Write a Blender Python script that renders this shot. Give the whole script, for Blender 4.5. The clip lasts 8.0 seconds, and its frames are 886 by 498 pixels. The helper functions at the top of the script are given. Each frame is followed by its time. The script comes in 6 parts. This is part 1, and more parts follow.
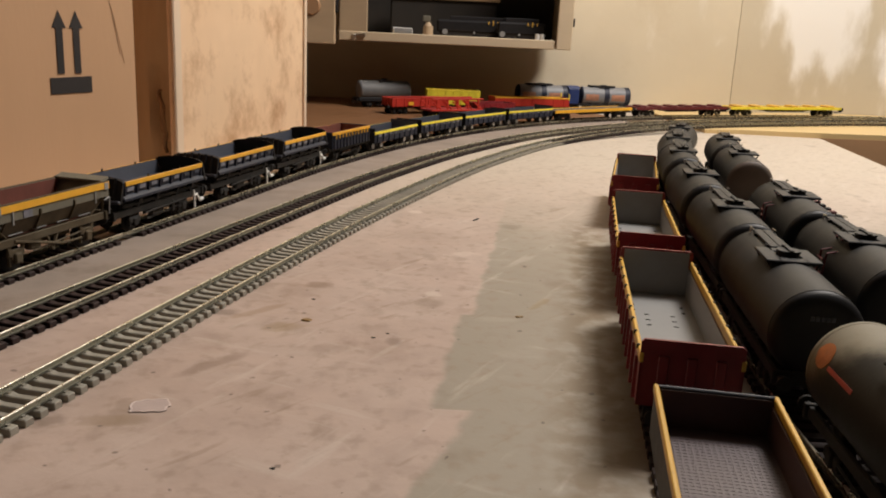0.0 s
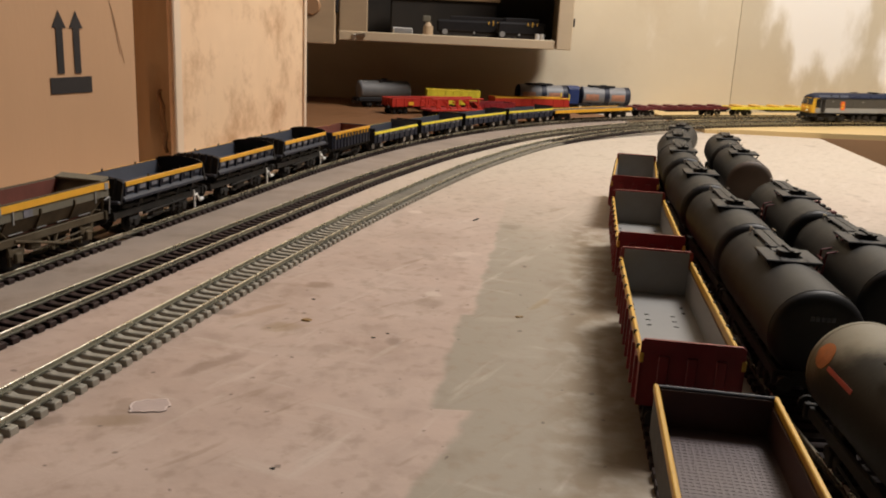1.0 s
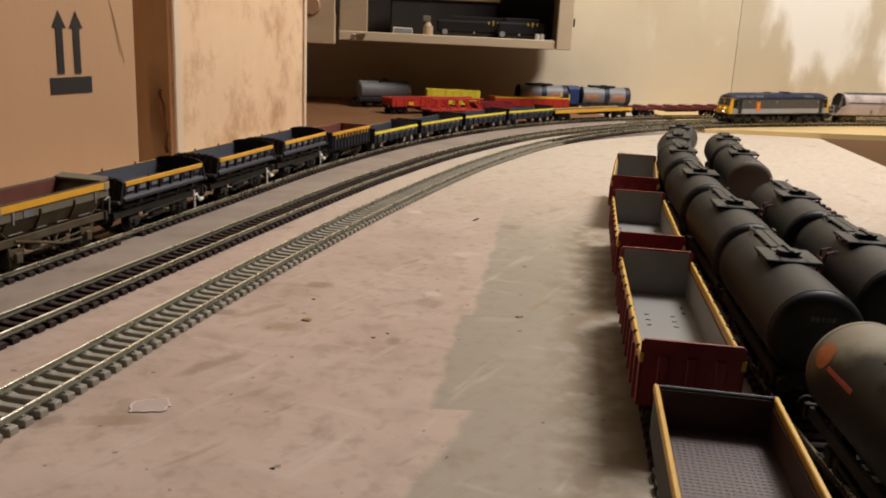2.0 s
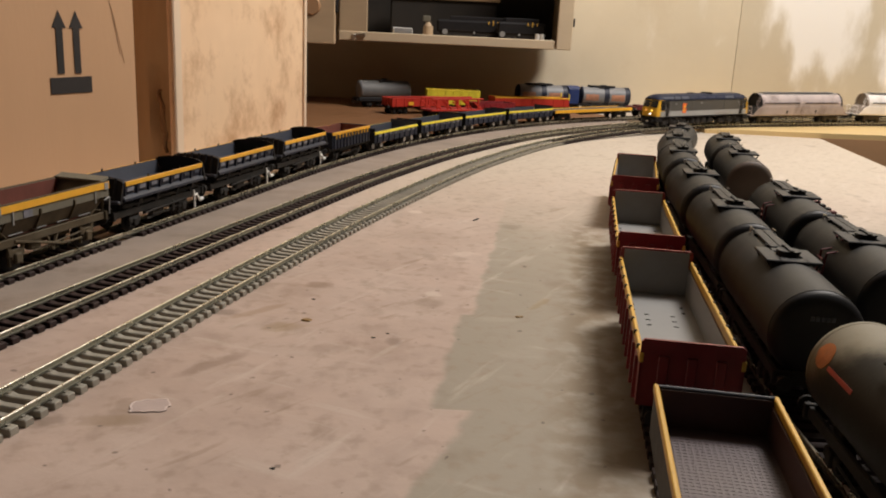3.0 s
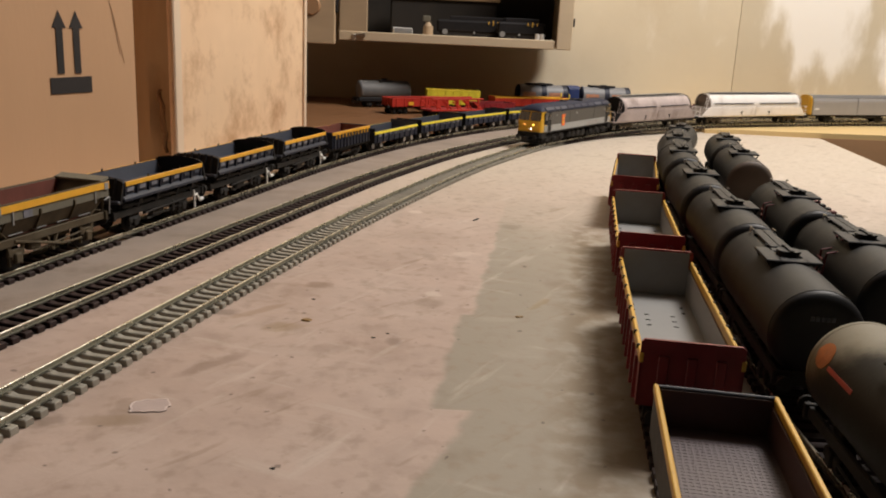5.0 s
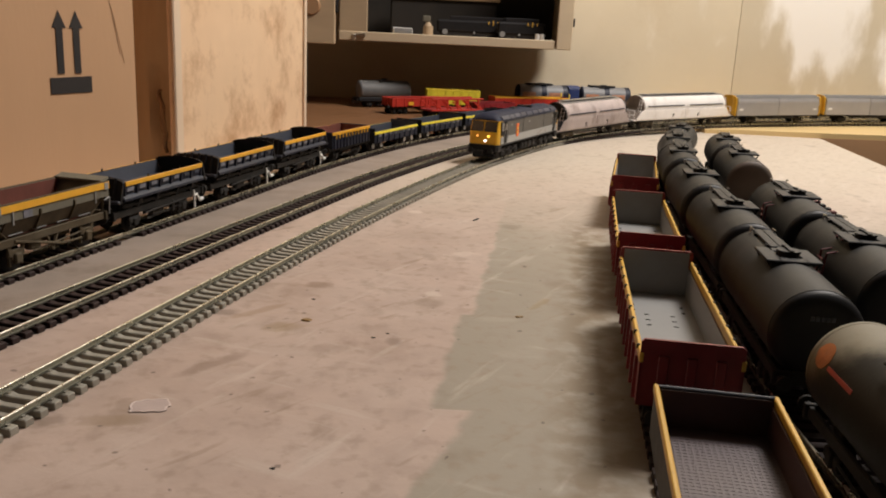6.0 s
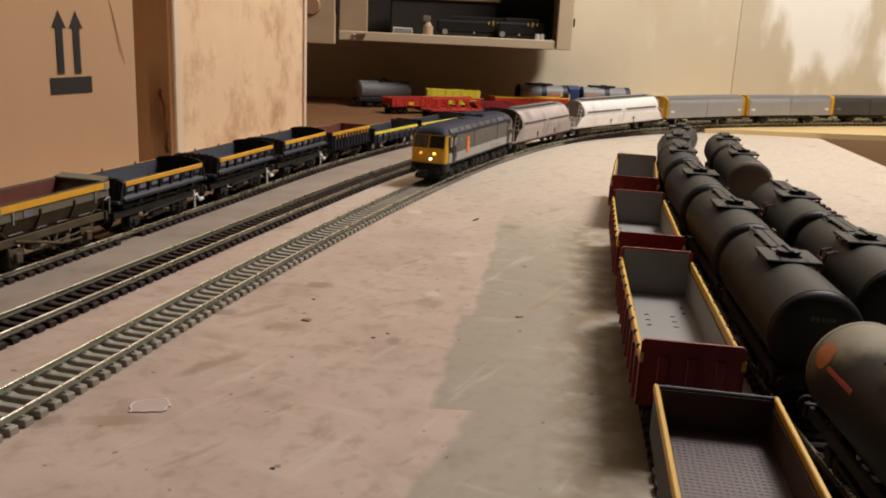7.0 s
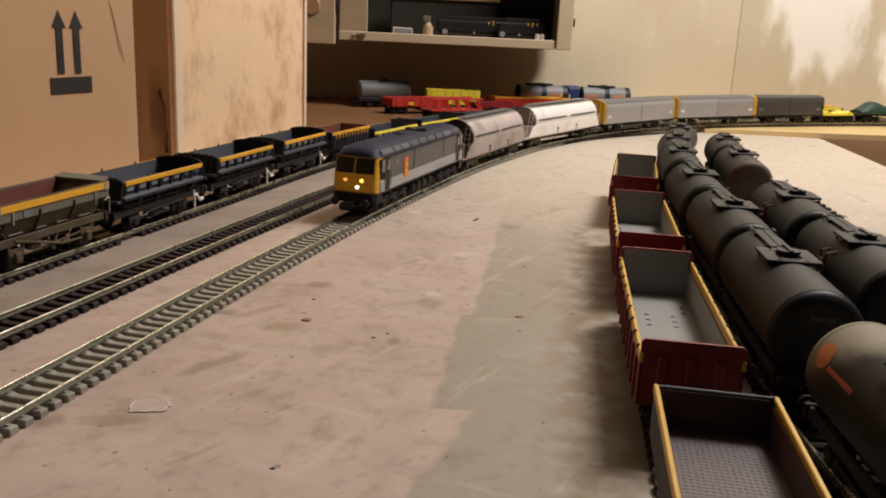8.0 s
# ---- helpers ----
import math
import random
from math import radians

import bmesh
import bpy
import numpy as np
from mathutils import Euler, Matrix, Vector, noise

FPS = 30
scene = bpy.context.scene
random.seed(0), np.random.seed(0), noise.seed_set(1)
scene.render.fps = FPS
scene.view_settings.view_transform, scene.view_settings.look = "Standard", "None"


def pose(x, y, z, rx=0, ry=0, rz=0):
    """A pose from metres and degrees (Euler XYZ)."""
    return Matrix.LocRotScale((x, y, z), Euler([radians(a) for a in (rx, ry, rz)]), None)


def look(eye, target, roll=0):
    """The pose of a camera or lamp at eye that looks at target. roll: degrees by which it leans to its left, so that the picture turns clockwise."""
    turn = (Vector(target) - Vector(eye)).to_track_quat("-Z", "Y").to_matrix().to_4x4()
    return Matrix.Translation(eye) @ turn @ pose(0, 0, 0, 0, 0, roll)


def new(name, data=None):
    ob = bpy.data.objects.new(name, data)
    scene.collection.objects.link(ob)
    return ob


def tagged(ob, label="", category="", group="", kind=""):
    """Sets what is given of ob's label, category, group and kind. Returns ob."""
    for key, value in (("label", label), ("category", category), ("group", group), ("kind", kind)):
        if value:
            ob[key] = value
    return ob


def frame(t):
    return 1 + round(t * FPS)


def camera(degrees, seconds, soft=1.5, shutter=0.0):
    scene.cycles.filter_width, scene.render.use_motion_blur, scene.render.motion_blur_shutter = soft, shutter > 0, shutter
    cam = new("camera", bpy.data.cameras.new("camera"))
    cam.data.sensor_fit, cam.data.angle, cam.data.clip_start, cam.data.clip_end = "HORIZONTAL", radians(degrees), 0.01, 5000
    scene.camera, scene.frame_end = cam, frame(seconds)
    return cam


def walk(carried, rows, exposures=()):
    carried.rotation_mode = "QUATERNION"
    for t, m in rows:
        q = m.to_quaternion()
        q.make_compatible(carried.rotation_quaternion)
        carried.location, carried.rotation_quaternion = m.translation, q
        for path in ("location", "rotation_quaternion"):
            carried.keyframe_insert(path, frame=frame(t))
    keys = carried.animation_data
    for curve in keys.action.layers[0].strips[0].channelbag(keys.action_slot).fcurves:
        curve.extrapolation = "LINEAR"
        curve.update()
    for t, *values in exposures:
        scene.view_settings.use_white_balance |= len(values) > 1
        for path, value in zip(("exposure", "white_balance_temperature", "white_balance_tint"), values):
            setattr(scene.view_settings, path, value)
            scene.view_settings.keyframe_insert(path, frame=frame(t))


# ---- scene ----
cam = camera(55.34, 8.0, soft=1.9, shutter=0.5)
EYE = (0.0, 0.0, 0.1366)
TILT = radians(14.27)
VIEW = look(EYE, (0.0, math.cos(TILT), EYE[2] - math.sin(TILT)), 2.71)
walk(cam, [(0.0, VIEW), (8.0, VIEW)], exposures=[(0.0, 0.0), (8.0, 0.0)])

# ---- light: one bulb under the ceiling of a closed room ----
world = bpy.data.worlds.new("world")
scene.world = world
world.use_nodes = True
world.node_tree.nodes["Background"].inputs[0].default_value = (0.02, 0.018, 0.015, 1)
world.node_tree.nodes["Background"].inputs[1].default_value = 0.1


def bulb(name, at, watts, size, colour):
    lamp = bpy.data.lights.new(name, "POINT")
    lamp.energy, lamp.shadow_soft_size, lamp.color = watts, size, colour
    ob = new(name, lamp)
    ob.location = at
    return ob


bulb("ceiling_bulb", (0.72, 0.97, 1.28), 92.0, 0.26, (1.0, 0.945, 0.90))


# ---- materials ----
def mat(name, col, rough=0.6, metal=0.0, var=0.12, scale=60.0, fine=900.0, bump=0.15, col2=None, amount=0.5,
        stain=None, stain_scale=14.0, stain_amount=0.5, gloss_var=0.12, stretch=None, coat=0.0, spec=0.5, stain_lo=0.56):
    m = bpy.data.materials.new(name)
    m.use_nodes = True
    nt = m.node_tree
    N, L = nt.nodes, nt.links
    b = N["Principled BSDF"]
    b.inputs["Metallic"].default_value = metal
    b.inputs["Coat Weight"].default_value = coat
    b.inputs["Specular IOR Level"].default_value = spec
    tc = N.new("ShaderNodeTexCoord")
    src = tc.outputs["Object"]
    if stretch:
        mp = N.new("ShaderNodeMapping")
        mp.inputs["Scale"].default_value = stretch
        L.new(src, mp.inputs[0])
        src = mp.outputs[0]

    def nz(sc, detail=4.0, rough_=0.6):
        n = N.new("ShaderNodeTexNoise")
        n.inputs["Scale"].default_value, n.inputs["Detail"].default_value = sc, detail
        n.inputs["Roughness"].default_value = rough_
        L.new(src, n.inputs["Vector"])
        return n

    def ramp(fac, lo, hi):
        r = N.new("ShaderNodeMapRange")
        r.inputs["From Min"].default_value, r.inputs["From Max"].default_value = lo, hi
        L.new(fac, r.inputs["Value"])
        return r.outputs[0]

    def blend(fac, a, c, mode="MIX"):
        x = N.new("ShaderNodeMix")
        x.data_type, x.blend_type = "RGBA", mode
        for sock, v in ((x.inputs[0], fac), (x.inputs[6], a), (x.inputs[7], c)):
            if isinstance(v, (float, int)):
                sock.default_value = v
            elif isinstance(v, tuple):
                sock.default_value = (*v, 1.0)
            else:
                L.new(v, sock)
        return x.outputs[2]

    big, small = nz(scale), nz(fine, 2.0)
    c = blend(ramp(big.outputs[0], 0.3, 0.7), tuple(v * (1 - var) for v in col), tuple(min(1, v * (1 + var)) for v in col))
    if col2:
        second = nz(scale * 0.45, 5.0, 0.65)
        mk = N.new("ShaderNodeMath")
        mk.operation = "MULTIPLY"
        mk.inputs[1].default_value = amount
        L.new(ramp(second.outputs[0], 0.45, 0.72), mk.inputs[0])
        c = blend(mk.outputs[0], c, col2)
    if stain:
        spots = nz(stain_scale, 6.0, 0.7)
        mk = N.new("ShaderNodeMath")
        mk.operation = "MULTIPLY"
        mk.inputs[1].default_value = stain_amount
        L.new(ramp(spots.outputs[0], stain_lo, stain_lo + 0.18), mk.inputs[0])
        c = blend(mk.outputs[0], c, stain)
    info = N.new("ShaderNodeObjectInfo")
    tone = N.new("ShaderNodeMapRange")
    tone.inputs["To Min"].default_value, tone.inputs["To Max"].default_value = 0.9, 1.1
    L.new(info.outputs["Random"], tone.inputs["Value"])
    grey = N.new("ShaderNodeCombineColor")
    for i in range(3):
        L.new(tone.outputs[0], grey.inputs[i])
    c = blend(1.0, c, grey.outputs[0], "MULTIPLY")
    L.new(c, b.inputs["Base Color"])
    r = N.new("ShaderNodeMapRange")
    r.inputs["To Min"].default_value = max(0.03, rough - gloss_var)
    r.inputs["To Max"].default_value = min(1.0, rough + gloss_var)
    L.new(big.outputs[0], r.inputs["Value"])
    L.new(r.outputs[0], b.inputs["Roughness"])
    if bump:
        bp = N.new("ShaderNodeBump")
        bp.inputs["Strength"].default_value, bp.inputs["Distance"].default_value = bump, 0.0006
        L.new(small.outputs[0], bp.inputs["Height"])
        L.new(bp.outputs[0], b.inputs["Normal"])
    return m


def glow(name, col, strength):
    m = bpy.data.materials.new(name)
    m.use_nodes = True
    b = m.node_tree.nodes["Principled BSDF"]
    b.inputs["Base Color"].default_value = (*col, 1)
    b.inputs["Emission Color"].default_value = (*col, 1)
    b.inputs["Emission Strength"].default_value = strength
    return m


def board_material():
    """Painted plywood: pinkish primer, a grey-green painted strip with a ragged edge, stains and scuffs."""
    m = mat("board_paint", (0.43, 0.325, 0.27), 0.58, var=0.10, scale=34.0, fine=420.0, bump=0.12, col2=(0.54, 0.43, 0.37),
            amount=0.6, stain=(0.25, 0.165, 0.115), stain_scale=19.0, stain_amount=0.45, stain_lo=0.53)
    nt = m.node_tree
    N, L = nt.nodes, nt.links
    b = N["Principled BSDF"]
    base = b.inputs["Base Color"].links[0].from_socket
    tc = N.new("ShaderNodeTexCoord")
    sep = N.new("ShaderNodeSeparateXYZ")
    L.new(tc.outputs["Object"], sep.inputs[0])

    def op(kind, a, c=None, d=None):
        n = N.new("ShaderNodeMath")
        n.operation = kind
        for i, v in enumerate((a, c, d)):
            if v is None:
                continue
            if isinstance(v, (int, float)):
                n.inputs[i].default_value = v
            else:
                L.new(v, n.inputs[i])
        return n.outputs[0]

    def noise_at(scale, detail, stretch=(1, 1, 1)):
        mp = N.new("ShaderNodeMapping")
        mp.inputs["Scale"].default_value = stretch
        L.new(tc.outputs["Object"], mp.inputs[0])
        n = N.new("ShaderNodeTexNoise")
        n.inputs["Scale"].default_value, n.inputs["Detail"].default_value = scale, detail
        L.new(mp.outputs[0], n.inputs["Vector"])
        return n.outputs[0]

    def smooth(v, lo, hi):
        r = N.new("ShaderNodeMapRange")
        r.interpolation_type = "SMOOTHSTEP"
        r.inputs["From Min"].default_value, r.inputs["From Max"].default_value = lo, hi
        L.new(v, r.inputs["Value"])
        return r.outputs[0]

    def over(fac, a, colour):
        x = N.new("ShaderNodeMix")
        x.data_type = "RGBA"
        L.new(fac, x.inputs[0])
        L.new(a, x.inputs[6])
        x.inputs[7].default_value = (*colour, 1)
        return x.outputs[2]

    # painted strip: its edge runs along x = 0.118 y - 0.032, with one step where the brush stopped
    gap = op("SUBTRACT", 0.293, sep.outputs[1])
    step = op("MULTIPLY", op("GREATER_THAN", gap, 0.0), op("MULTIPLY_ADD", gap, -0.24, 0.0165))
    step2 = op("MULTIPLY", op("LESS_THAN", sep.outputs[1], 0.405), -0.005)
    wob = op("MULTIPLY", op("SUBTRACT", noise_at(45, 5), 0.5), 0.012)
    d = op("ADD", op("SUBTRACT", sep.outputs[0], op("ADD", op("MULTIPLY_ADD", sep.outputs[1], 0.118, -0.0324), op("ADD", step, step2))), wob)
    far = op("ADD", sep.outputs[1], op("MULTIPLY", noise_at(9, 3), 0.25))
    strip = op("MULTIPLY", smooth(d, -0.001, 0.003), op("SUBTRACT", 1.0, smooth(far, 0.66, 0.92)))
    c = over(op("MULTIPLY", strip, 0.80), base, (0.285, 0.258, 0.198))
    # paler towards the far end: the strong light there is put into the colour
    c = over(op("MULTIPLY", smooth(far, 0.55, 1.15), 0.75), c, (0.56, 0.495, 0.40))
    # streaks of brown glue and rust, and pale scuffs
    streak = smooth(noise_at(38, 8, (1.0, 0.8, 1.0)), 0.58, 0.72)
    c = over(op("MULTIPLY", streak, 0.38), c, (0.20, 0.14, 0.09))
    scuff = smooth(noise_at(30, 4, (0.5, 1.3, 1.0)), 0.60, 0.70)
    c = over(op("MULTIPLY", scuff, 0.13), c, (0.60, 0.52, 0.46))
    # fine mottling, and brush marks and scratches that run across the board
    c = over(op("MULTIPLY", smooth(noise_at(130, 8), 0.50, 0.72), 0.38), c, (0.27, 0.19, 0.13))
    for turn, scale, lo, fac, colour in ((62, 26, 0.60, 0.30, (0.62, 0.54, 0.47)), (-24, 34, 0.62, 0.26, (0.58, 0.50, 0.43)), (50, 40, 0.61, 0.34, (0.23, 0.155, 0.09))):
        mp = N.new("ShaderNodeMapping")
        mp.inputs["Rotation"].default_value = (0, 0, radians(-turn))
        L.new(tc.outputs["Object"], mp.inputs[0])
        mp2 = N.new("ShaderNodeMapping")
        mp2.inputs["Scale"].default_value = (0.45, 3.6, 1.0)
        L.new(mp.outputs[0], mp2.inputs[0])
        n = N.new("ShaderNodeTexNoise")
        n.inputs["Scale"].default_value, n.inputs["Detail"].default_value = scale, 6.0
        L.new(mp2.outputs[0], n.inputs["Vector"])
        c = over(op("MULTIPLY", smooth(n.outputs[0], lo, lo + 0.10), fac), c, colour)
    # speckled brown band along the row of open wagons
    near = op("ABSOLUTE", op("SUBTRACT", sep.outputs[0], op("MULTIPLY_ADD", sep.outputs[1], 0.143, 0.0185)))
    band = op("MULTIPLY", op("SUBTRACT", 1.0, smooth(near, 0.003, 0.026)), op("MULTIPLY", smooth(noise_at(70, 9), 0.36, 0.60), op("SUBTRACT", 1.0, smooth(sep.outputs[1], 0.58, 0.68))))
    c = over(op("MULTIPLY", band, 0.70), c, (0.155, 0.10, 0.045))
    # single stains and scrapes: place, half length, half width, turn
    warp = N.new("ShaderNodeTexNoise")
    warp.inputs["Scale"].default_value, warp.inputs["Detail"].default_value = 95.0, 5.0
    L.new(tc.outputs["Object"], warp.inputs["Vector"])
    for x0, y0, a_, b_, turn, fac, colour in (
            (-0.107, 0.391, 0.012, 0.007, 20, 0.65, (0.16, 0.12, 0.09)), (-0.134, 0.268, 0.010, 0.006, 40, 0.6, (0.17, 0.12, 0.085)),
            (-0.112, 0.272, 0.018, 0.006, 10, 0.55, (0.24, 0.165, 0.09)), (-0.067, 0.443, 0.009, 0.010, 60, 0.7, (0.20, 0.125, 0.075)),
            (-0.092, 0.327, 0.024, 0.006, 50, 0.6, (0.20, 0.13, 0.085)), (-0.072, 0.375, 0.014, 0.009, 35, 0.5, (0.27, 0.18, 0.075)),
            (-0.090, 0.395, 0.022, 0.005, 48, 0.5, (0.27, 0.17, 0.08)), (-0.006, 0.421, 0.013, 0.010, -15, 0.5, (0.21, 0.15, 0.10)),
            (0.050, 0.612, 0.012, 0.012, 0, 0.5, (0.17, 0.14, 0.095)), (-0.020, 0.362, 0.006, 0.007, 0, 0.5, (0.15, 0.10, 0.07)),
            (-0.048, 0.350, 0.016, 0.008, 30, 0.4, (0.21, 0.14, 0.095)), (0.013, 0.526, 0.014, 0.009, 20, 0.6, (0.62, 0.52, 0.44)),
            (-0.023, 0.652, 0.007, 0.008, 0, 0.75, (0.66, 0.56, 0.48)), (-0.004, 0.437, 0.007, 0.006, 0, 0.6, (0.64, 0.55, 0.47)),
            (-0.080, 0.661, 0.010, 0.010, 0, 0.6, (0.60, 0.50, 0.43)), (0.052, 0.428, 0.016, 0.004, 60, 0.5, (0.27, 0.18, 0.06))):
        mp = N.new("ShaderNodeMapping")
        mp.vector_type = "TEXTURE"
        mp.inputs["Location"].default_value = (x0, y0, 0)
        mp.inputs["Rotation"].default_value = (0, 0, radians(turn))
        mp.inputs["Scale"].default_value = (a_, b_, 1)
        L.new(tc.outputs["Object"], mp.inputs[0])
        g = N.new("ShaderNodeTexGradient")
        g.gradient_type = "SPHERICAL"
        L.new(mp.outputs[0], g.inputs[0])
        v = op("MULTIPLY", op("SUBTRACT", op("ADD", g.outputs["Fac"], op("MULTIPLY", warp.outputs[0], 1.3)), 0.72), op("GREATER_THAN", g.outputs["Fac"], 0.001))
        c = over(op("MULTIPLY", smooth(v, 0.0, 0.55), fac * 0.8), c, colour)
    specks = smooth(noise_at(170, 1), 0.74, 0.77)
    c = over(op("MULTIPLY", specks, 0.55), c, (0.06, 0.04, 0.03))
    L.new(c, b.inputs["Base Color"])
    return m


def wall_material():
    """Cream paint with white filler brushed over part of it."""
    m = mat("cream_wall", (0.67, 0.575, 0.415), 0.75, var=0.05, scale=5, fine=160, bump=0.2, col2=(0.62, 0.51, 0.35), amount=0.5, stain=(0.52, 0.40, 0.25), stain_scale=4.0, stain_amount=0.35)
    nt = m.node_tree
    N, L = nt.nodes, nt.links
    b = N["Principled BSDF"]
    base = b.inputs["Base Color"].links[0].from_socket
    tc = N.new("ShaderNodeTexCoord")
    total = None
    for cx, cz, wx, wz in ((0.735, 0.26, 0.135, 0.26), (0.965, 0.17, 0.12, 0.24)):
        mp = N.new("ShaderNodeMapping")
        mp.inputs["Location"].default_value = (-cx / wx, 0, -cz / wz)
        mp.inputs["Scale"].default_value = (1 / wx, 0, 1 / wz)
        L.new(tc.outputs["Object"], mp.inputs[0])
        g = N.new("ShaderNodeTexGradient")
        g.gradient_type = "SPHERICAL"
        L.new(mp.outputs[0], g.inputs[0])
        if total is None:
            total = g.outputs["Fac"]
        else:
            a = N.new("ShaderNodeMath")
            a.operation = "ADD"
            L.new(total, a.inputs[0])
            L.new(g.outputs["Fac"], a.inputs[1])
            total = a.outputs[0]
    mp = N.new("ShaderNodeMapping")
    mp.inputs["Scale"].default_value = (1.0, 1.0, 0.45)
    mp.inputs["Rotation"].default_value = (0, radians(25), 0)
    L.new(tc.outputs["Object"], mp.inputs[0])
    n = N.new("ShaderNodeTexNoise")
    n.inputs["Scale"].default_value, n.inputs["Detail"].default_value = 19.0, 9.0
    L.new(mp.outputs[0], n.inputs["Vector"])
    a = N.new("ShaderNodeMath")
    a.operation = "MULTIPLY_ADD"
    a.inputs[1].default_value = 1.1
    L.new(n.outputs[0], a.inputs[0])
    L.new(total, a.inputs[2])
    r = N.new("ShaderNodeMapRange")
    r.interpolation_type = "SMOOTHSTEP"
    r.inputs["From Min"].default_value, r.inputs["From Max"].default_value = 0.68, 1.02
    L.new(a.outputs[0], r.inputs["Value"])
    x = N.new("ShaderNodeMix")
    x.data_type = "RGBA"
    L.new(r.outputs[0], x.inputs[0])
    L.new(base, x.inputs[6])
    x.inputs[7].default_value = (0.90, 0.85, 0.77, 1)
    L.new(x.outputs[2], b.inputs["Base Color"])
    return m


def cream_material():
    """Weathered cream tank paint; brown and black low on the barrel paint in its shaded flank."""
    m = mat("shaded_weathered_cream", (0.27, 0.24, 0.175), 0.6, spec=0.25, var=0.10, scale=60, bump=0.1, stain=(0.24, 0.19, 0.12), stain_scale=50, stain_amount=0.6)
    nt = m.node_tree
    N, L = nt.nodes, nt.links
    b = N["Principled BSDF"]
    c = b.inputs["Base Color"].links[0].from_socket
    tc = N.new("ShaderNodeTexCoord")
    sep = N.new("ShaderNodeSeparateXYZ")
    L.new(tc.outputs["Object"], sep.inputs[0])
    n = N.new("ShaderNodeTexNoise")
    n.inputs["Scale"].default_value, n.inputs["Detail"].default_value = 120.0, 5.0
    L.new(tc.outputs["Object"], n.inputs["Vector"])

    def lin(x, kx, z, kz, off):
        total = None
        for src, k in ((x, kx), (z, kz), (n.outputs[0], 0.012)):
            q = N.new("ShaderNodeMath")
            q.operation = "MULTIPLY_ADD"
            q.inputs[1].default_value, q.inputs[2].default_value = k, off if total is None else 0.0
            L.new(src, q.inputs[0])
            if total is not None:
                L.new(total, q.inputs[2])
            total = q.outputs[0]
        return total

    # flank shade as colour: darker downwards and towards the nose, brown then black
    for kx, kz, off, wide, fac, colour in ((0.45, -1.0, 0.0560, 0.016, 0.8, (0.085, 0.055, 0.018)), (0.8, -1.0, 0.0680, 0.016, 0.97, (0.012, 0.011, 0.007))):
        r = N.new("ShaderNodeMapRange")
        r.interpolation_type = "SMOOTHSTEP"
        r.inputs["From Min"].default_value, r.inputs["From Max"].default_value = 0.0, wide
        r.inputs["To Max"].default_value = fac
        L.new(lin(sep.outputs[0], kx, sep.outputs[2], kz, off), r.inputs["Value"])
        x = N.new("ShaderNodeMix")
        x.data_type = "RGBA"
        L.new(r.outputs[0], x.inputs[0])
        L.new(c, x.inputs[6])
        x.inputs[7].default_value = (*colour, 1)
        c = x.outputs[2]
    L.new(c, b.inputs["Base Color"])
    return m


